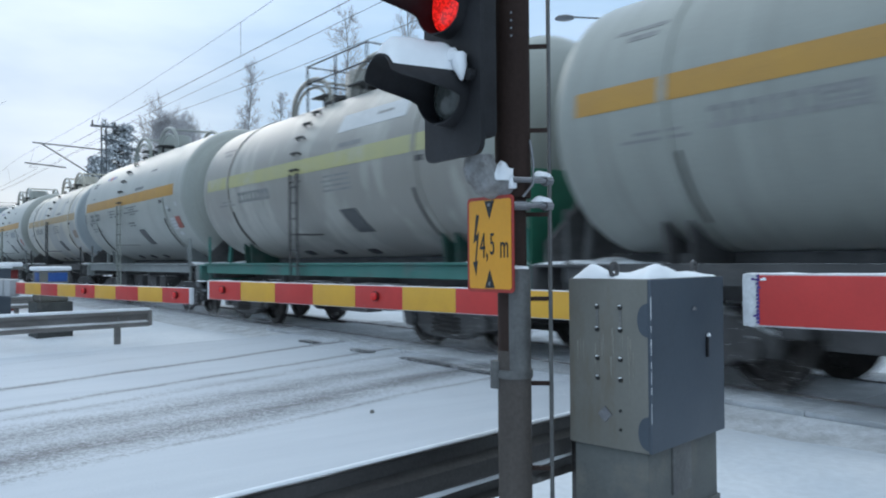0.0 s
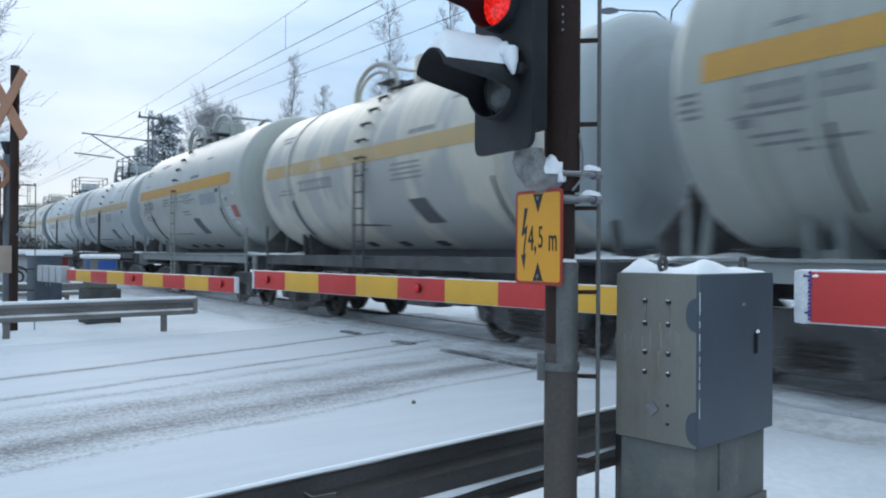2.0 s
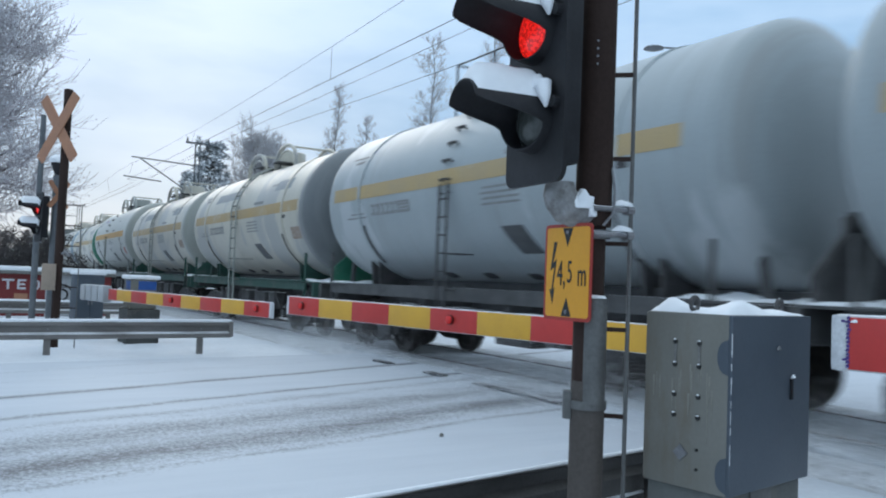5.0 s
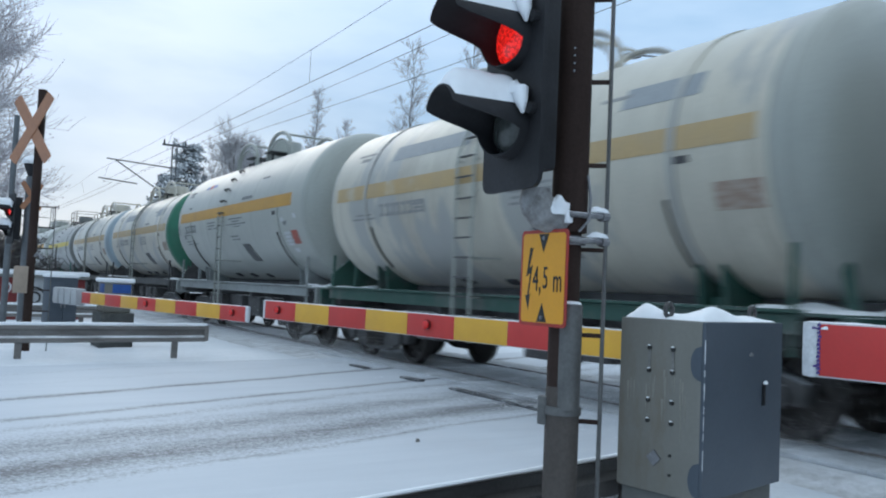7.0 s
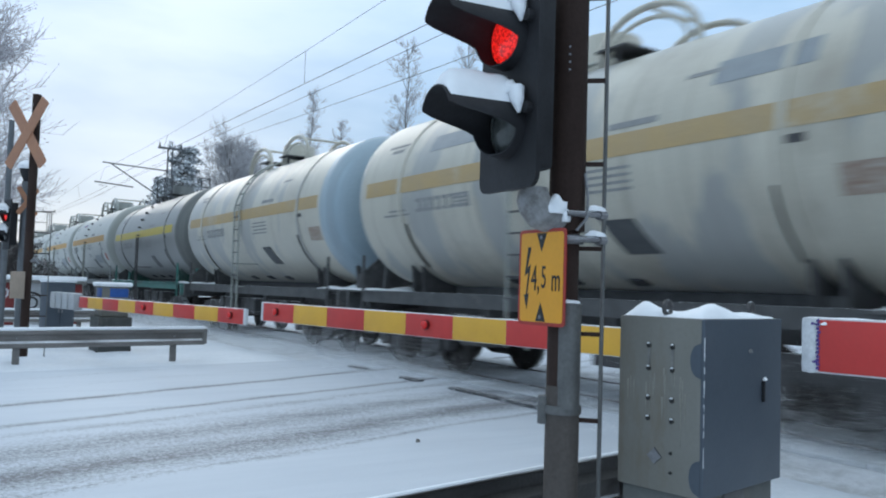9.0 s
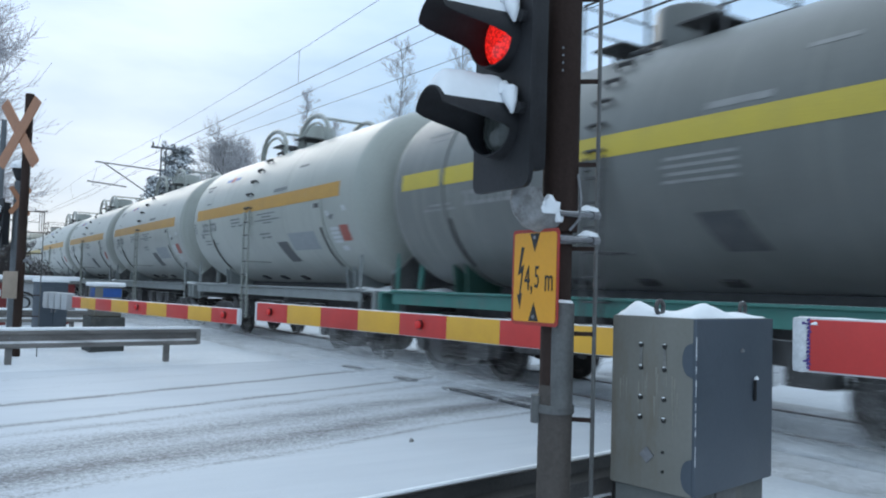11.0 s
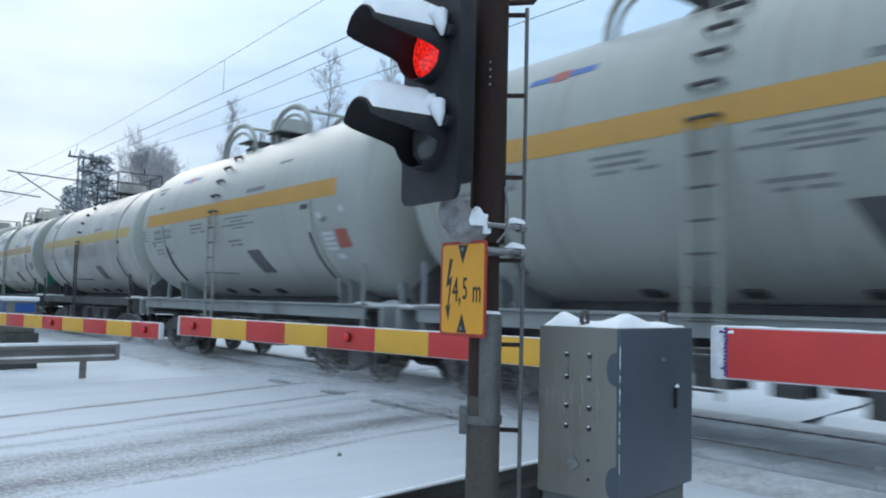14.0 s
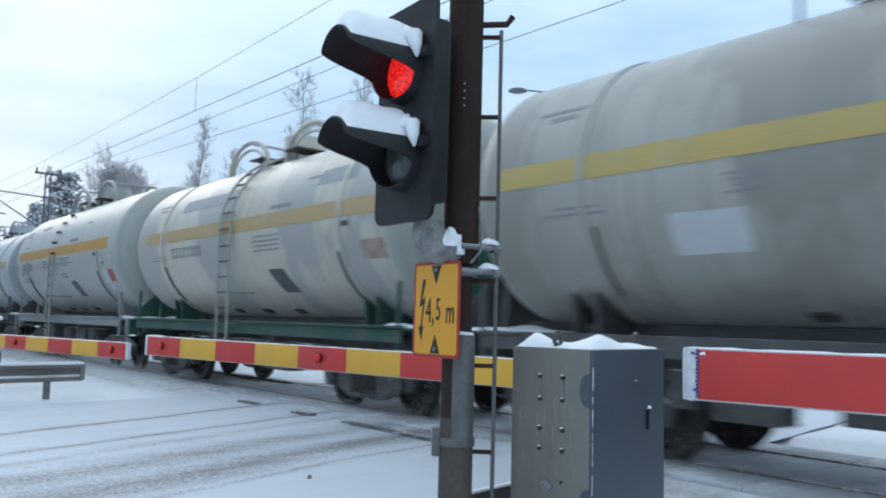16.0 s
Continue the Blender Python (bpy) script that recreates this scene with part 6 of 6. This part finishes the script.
def tank_wagon(kind):
    tank, stripe, end, frame_c, top, wide, extra = kind
    label = "%s tank wagon with %s stripe on %s frame" % (TONE[tank], TINT[stripe], {"light": "light grey", "dark": "dark", "teal": "teal", "green": "dark green"}[frame_c])
    root = thing("tank_wagon", label, "tank wagon", None, "tank wagons of the train")
    tm, fm, sm = TANKS[tank], FRAMES[frame_c], STRIPES[stripe]
    em = ENDS[end] if end in ENDS else TANKS[end]
    modern = "modern" in extra
    # the barrel ends a little short of the frame at its trailing end
    ahead, behind = (0.05, 0.15) if modern else (0.0, 0.12)
    fit = (BIG if modern else Matrix()) @ pose(0, -(ahead + behind) / 2, 0) @ Matrix.Diagonal((1, 1 - (behind - ahead) / (2 * LB), 1, 1))
    if "long" in extra:
        fit = pose(0, LB - 0.18, 0) @ Matrix.Diagonal((1, 1.035, 1, 1)) @ pose(0, -LB, 0)
    over = fit @ Matrix.Translation((0, 0.47 if modern else 0.25, 0))      # ladder and manhole stand off the middle
    bulge = Matrix.Diagonal((1, 1.4, 1, 1)) if modern else Matrix()
    tank_ob = part("tank", shared(("tank", tank), lambda: build_barrel(tm)), None, root, "%s painted tank barrel" % TONE[tank], fit)
    part("end_dish", shared(("end_dish", end), lambda: build_end(em)), None, root, "%s dished tank end" % end.replace("_", " "), fit @ pose(0, -LB, ZC) @ bulge)
    if end != tank:
        def collar():
            bm = bmesh.new()
            lathe(bm, [(R - 0.02, -LB - 0.003), (R + 0.005, -LB - 0.003), (R + 0.005, -LB + 0.24), (R - 0.02, -LB + 0.24)], 56)
            bmesh.ops.translate(bm, verts=bm.verts, vec=(0, 0, ZC))
            return bm, em, 40
        part("painted_collar", shared(("painted_collar", end), collar), None, tank_ob, "%s painted rim of the tank" % end.replace("_", " "))
    part("end_dish", shared(("end_dish", tank), lambda: build_end(tm)), None, root, "", fit @ pose(0, LB, ZC, 0, 0, 180))
    y0, y1 = (-4.62, 4.95) if modern else (-4.85, 5.0)
    part("stripe", shared(("stripe", stripe, modern), lambda: build_stripe(sm, y0, y1)), None, tank_ob, "%s painted stripe" % TINT[stripe])
    for y in (-3.75, 3.75):
        part("strap", shared(("strap", tank, modern), lambda: build_band(tm, *((-178, -2) if modern else (-180, 179)))), None, tank_ob, "", pose(0, y, 0))
    def tie():
        bm = bmesh.new()
        shell(bm, R, ZC, -0.012, 0.012, -52, -20, 0.03, 12, 0.0, 0.0)
        return bm, M_DARK, 30
    for y in (-3.62, 3.62):
        part("tie_rod", shared(("tie_rod",), tie), None, tank_ob, "dark tie rod down to the saddle", pose(0, y, 0))
    for y in (-3.9, 3.9):
        part("saddle", shared(("saddle", frame_c), lambda: build_saddle({"light": fm, "dark": M_DARK}.get(frame_c, FRAMES["green"]))), None, root, "", pose(0, y, 0))
    full = frame_c != "dark"
    for a in (0, 180):
        part("side_sill", shared(("side_sill", frame_c), lambda: build_sill(fm, full)), None, root, "", pose(0, 0, 0, 0, 0, a))
    part("centre_sill", shared(("centre_sill",), lambda: build_centre(M_DARK)), None, root)
    for a, s in ((0, -1), (180, 1)):
        deck = part("end_deck", shared(("end_deck", frame_c), lambda: build_deck(fm)), None, root, "", pose(0, 0, 0, 0, 0, a))
        part("deck_snow", shared(("deck_snow",), lambda: build_deck_snow(-1)), None, deck, "thin uneven snow on the end deck")
    for y in (-5.15, -1.3, 1.3, 5.15):
        part("cross_bearer", shared(("cross_bearer",), lambda: build_bearer(M_DARK)), None, root, "", pose(0, y, 0))
    part("brake_gear", shared(("brake_gear",), build_gear), None, root)
    for y, a in ((-5.45, 0), (5.45, 180)):
        part("coupler", shared(("coupler",), build_coupler), None, root, "", pose(0, y, 1.04, 0, 0, a))
    pale = TANKS["grey"] if (modern or wide > 0.38) else M_DARK
    lk = "pale" if pale is not M_DARK else "dark"
    wagon_ladder(root, pale, lk, wide).matrix_basis = over
    part("manhole", shared(("manhole", tank), lambda: build_dome(tm)), None, root, "", over)
    for a in (0, 180):
        part("platform", shared(("platform",), lambda: build_platform(M_DARK)), None, root, "", over @ pose(0, 0, 0, 0, 0, a))
    if top in ("hoops", "both"):
        for a in (0, 180):
            part("hoop_rail", shared(("hoop_rail", tank), lambda: build_hoop(tm)), None, root, "curved pipe rail beside the manhole", over @ pose(0, 0, 0, 0, 0, a))
            part("hoop_rail", CACHE[("hoop_rail", tank)], None, root, "curved pipe rail beside the manhole", over @ pose(0, 0, 0, 0, 0, a) @ Matrix.Translation((1.24, 0, 0)))
            part("crossbar", shared(("crossbar", tank), lambda: build_crossbar(tm)), None, root, "", over @ pose(0, 0, 0, 0, 0, a))
    if top in ("railing", "both"):
        manhole_railing(root)
    for y in (-5.2, 5.2):
        part("marker_post", shared(("marker_post", frame_c), lambda: build_pole(fm)), None, root, "", pose(0, y, 0))
    for x in (-0.85, 0.85):
        for a in (0, 180):
            part("end_strut", shared(("end_strut", frame_c), lambda: build_end_strut(fm)), None, root, "", pose(x, 0, 0, 0, 0, a))
    # markings
    for i, spec in enumerate(NUMBER[modern] if "long" not in extra else []):
        part("number_mark", shared(("number_mark", i, modern, tank == "dirty"), lambda: bars(strokes(*spec), M_STENCIL if modern or tank == "dirty" else M_FADED)), None, tank_ob)
    for i, spec in enumerate(LINES[modern] + SMALL + (LIST if modern else [])):
        part("text_bar", shared(("text_bar", i, modern), lambda: bars([spec], M_STENCIL if modern else M_FADED)), None, tank_ob)

    def plate():
        bm = bmesh.new()
        shell(bm, R, ZC, -2.1, -1.56, -46, -28, 0.01, 4, 0.2)
        return bm, M_PLATE, 30
    part("dark_plate", shared(("dark_plate",), plate), None, tank_ob, "slanted dark rectangular plate")

    def low_mark():
        bm = bmesh.new()
        shell(bm, R, ZC, 0, 0.26, -70, -64, 0.03, 2)
        return bm, M_DARK, 30
    for y in (-1.4, -0.1, 1.2):
        part("bottom_fitting", shared(("bottom_fitting",), low_mark), None, tank_ob, "", pose(0, y, 0))
    def wedge():
        bm = bmesh.new()
        shell(bm, R, ZC, -4.25, -3.95, -6.5, -3.5, 0.006, 3, 0.0)
        return bm, M_DARK, 30
    part("dark_mark", shared(("dark_mark",), wedge), None, tank_ob)
    if tank == "white":
        def brown():
            bm = bmesh.new()
            shell(bm, R, ZC, -5.15, -4.55, -26, -15, 0.006, 3)
            return bm, M_RUSTY, 30
        part("label_plate", shared(("label_plate", "brown"), brown), None, tank_ob, "faded brown label with worn edges")
    if modern:
        def placard():
            bm = bmesh.new()
            shell(bm, R, ZC, -5.06, -4.70, -31, -20, 0.008, 3)
            return bm, M_PLACARD, 30
        part("placard", shared(("placard",), placard), None, tank_ob, "small red placard")

        pale_bars = [(-4.65, -4.27, -23 - 3 * k, -21 - 3 * k, 0.0) for k in range(4)] + [(-4.75, -4.5, -38, -34.5, 0.0), (-4.36, -4.24, -13, -9.5, 0.06), (-5.12, -5.0, -11, -7.5, 0.06)]
        for i, (a, b, lo, hi, slant) in enumerate(pale_bars):
            def pale_bar():
                bm = bmesh.new()
                shell(bm, R, ZC, a, b, lo, hi, 0.008, 2, slant)
                return bm, M_PATCHW, 30
            part("label_plate", shared(("label_plate", i), pale_bar), None, tank_ob, "pale label bar")

        def wedge_mark():
            bm = bmesh.new()
            for i in range(4):
                shell(bm, R, ZC, -4.84 + 0.028 * i, -4.58 - 0.028 * i, -13.2 - 0.8 * i, -12.4 - 0.8 * i, 0.006, 1)
            return bm, M_STENCIL, 30
        part("dark_mark", shared(("dark_mark", "wedge"), wedge_mark), None, tank_ob)

        def maker():
            bm = bmesh.new()
            shell(bm, R, ZC, 0, 0.4, 33.5, 37.0, 0.004, 3)
            return bm, M_BLUE, 30

        def maker_ring():
            bm = bmesh.new()
            shell(bm, R, ZC, 2.01, 2.29, 32.5, 38.0, 0.004, 3)
            return bm, M_PLACARD, 30
        for y in (1.6, 2.3):
            part("maker_mark", shared(("maker_mark",), maker), None, tank_ob, "small blue mark", pose(0, y, 0))
        part("maker_disc", shared(("maker_disc",), maker_ring), None, tank_ob, "small red mark")
    for word, spec, m, text in (("white_patch", (-3.65, -1.45, 21, 34), M_PATCHW, "white repainted patch"), ("grey_patch", (0.2, 2.7, 22, 33), M_PATCHG, "grey overpainted patch"), ("grey_patch", (-4.3, -3.1, 21, 32), M_PATCHG, "grey overpainted patch"),
                                ("grey_plate", (-3.75, -2.3, -36, -22), M_PATCHG, "grey overpainted patch"), ("high_plate", (-3.9, -2.5, -16, -6), M_PATCHG, "grey overpainted patch"), ("low_patch", (1.65, 2.45, -34, -18), M_PATCHW, "pale repainted patch")):
        if word in extra:
            part("paint_patch", shared(("paint_patch", word, spec[0]), lambda: bars([spec], m)), None, tank_ob, text)
    if "green_end" in extra:
        def shield():
            bm = bmesh.new()
            box(bm, (0, -5.80, 1.95), (2.3, 0.05, 1.35), 0.02)
            return bm, ENDS["green"], 30
        part("end_shield", shared(("end_shield",), shield), None, root, "green steel end shield")
    if end == "green":
        def shield_b():
            bm = bmesh.new()
            box(bm, (0, -5.80, 2.0), (1.75, 0.05, 1.5), 0.02)
            return bm, M_DARK, 30
        s = part("end_shield", shared(("end_shield", "b"), shield_b), None, root, "black steel end shield")
        bm = bmesh.new()
        for x, z in ((-0.45, 1.6), (0.1, 1.6), (-0.45, 2.05), (0.35, 2.0)):
            box(bm, (x, -5.832, z + 0.1), (0.32, 0.012, 0.22))
        part("end_label", bm, M_PATCHW, s, "pale labels")
    if "green_board" in extra:
        part("end_board", shared(("end_board", "bright"), lambda: build_end_board(ENDS["green"])), None, root, "bright green end board at the trailing end")
    else:
        part("end_board", shared(("end_board", frame_c), lambda: build_end_board(fm if frame_c == "green" else M_DARK)), None, root, "dark end board at the trailing end")
    if modern:
        for ob in tank_ob.children:
            if ob.name.split(".")[0] not in ("stripe", "strap", "tie_rod", "placard", "label_plate", "painted_collar"):
                ob.location.y += 0.30
            if "grey_plate" in extra and ob.name.split(".")[0] == "dark_plate":
                ob.location.y -= 0.18
    # bogies
    for by in (-3.9, 3.9):
        bogie = new("bogie")
        bogie.parent = root
        bogie.matrix_basis = pose(0, by, 0)
        for x, a in ((-1.02, 0), (1.02, 180)):
            part("side_frame", shared(("side_frame",), build_side_frame), None, bogie, "", pose(x, 0, 0, 0, 0, a))
            for y in (-0.22, 0.0, 0.22):
                part("spring", shared(("spring",), build_springs), None, bogie, "", pose(x, y, 0, 0, 0, a))
        part("bolster", shared(("bolster",), build_bolster), None, bogie)
    for by in (-3.9, 3.9):
        for wy in (-0.925, 0.925):
            ax = part("wheelset", shared(("wheelset",), build_axle), None, root, "", pose(0, by + wy, WHEEL_R + 0.02))
            for x, a in ((-0.762, 0), (0.762, 180)):
                part("wheel", shared(("wheel",), build_wheel), None, ax, "", pose(x, 0, 0, 0, 0, a))
            WHEELSETS.append((ax, by + wy))
    return root


WAGONS = [(k, tank_wagon(KINDS.get(k, CYCLE[k % 3]))) for k in range(-1, 30)]
for k, wagon in WAGONS:
    if k < 21:
        tagged(part("snow_spray", SPRAY["thick" if k in (4, 5, 9, 10, 11, 12, 13, 14, 15) else "thin"], None, wagon, "powder snow whirled up by the wheels"), kind="stuff")


def travelled(t):
    """Metres that the train has gone since the start."""
    return 12.447 * t + 0.0176 * t * t


def motions():
    times = [i * 0.5 for i in range(33)]
    for k, wagon in WAGONS:
        extra = KINDS.get(k, CYCLE[k % 3])[6]
        set_back = 0.22 if "modern" in extra else 0.15 if "long" in extra else 0.0
        walk(wagon, [(t, pose(TRACK_X, 13.71 + PITCH * k - travelled(t) - set_back, 0)) for t in times])
    spins = [i / 20 for i in range(321)]
    turns = [(t, math.degrees(travelled(t) / WHEEL_R)) for t in spins]
    for ax, y in WHEELSETS:
        walk(ax, [(t, pose(0, y, WHEEL_R + 0.02, a)) for t, a in turns])


motions()
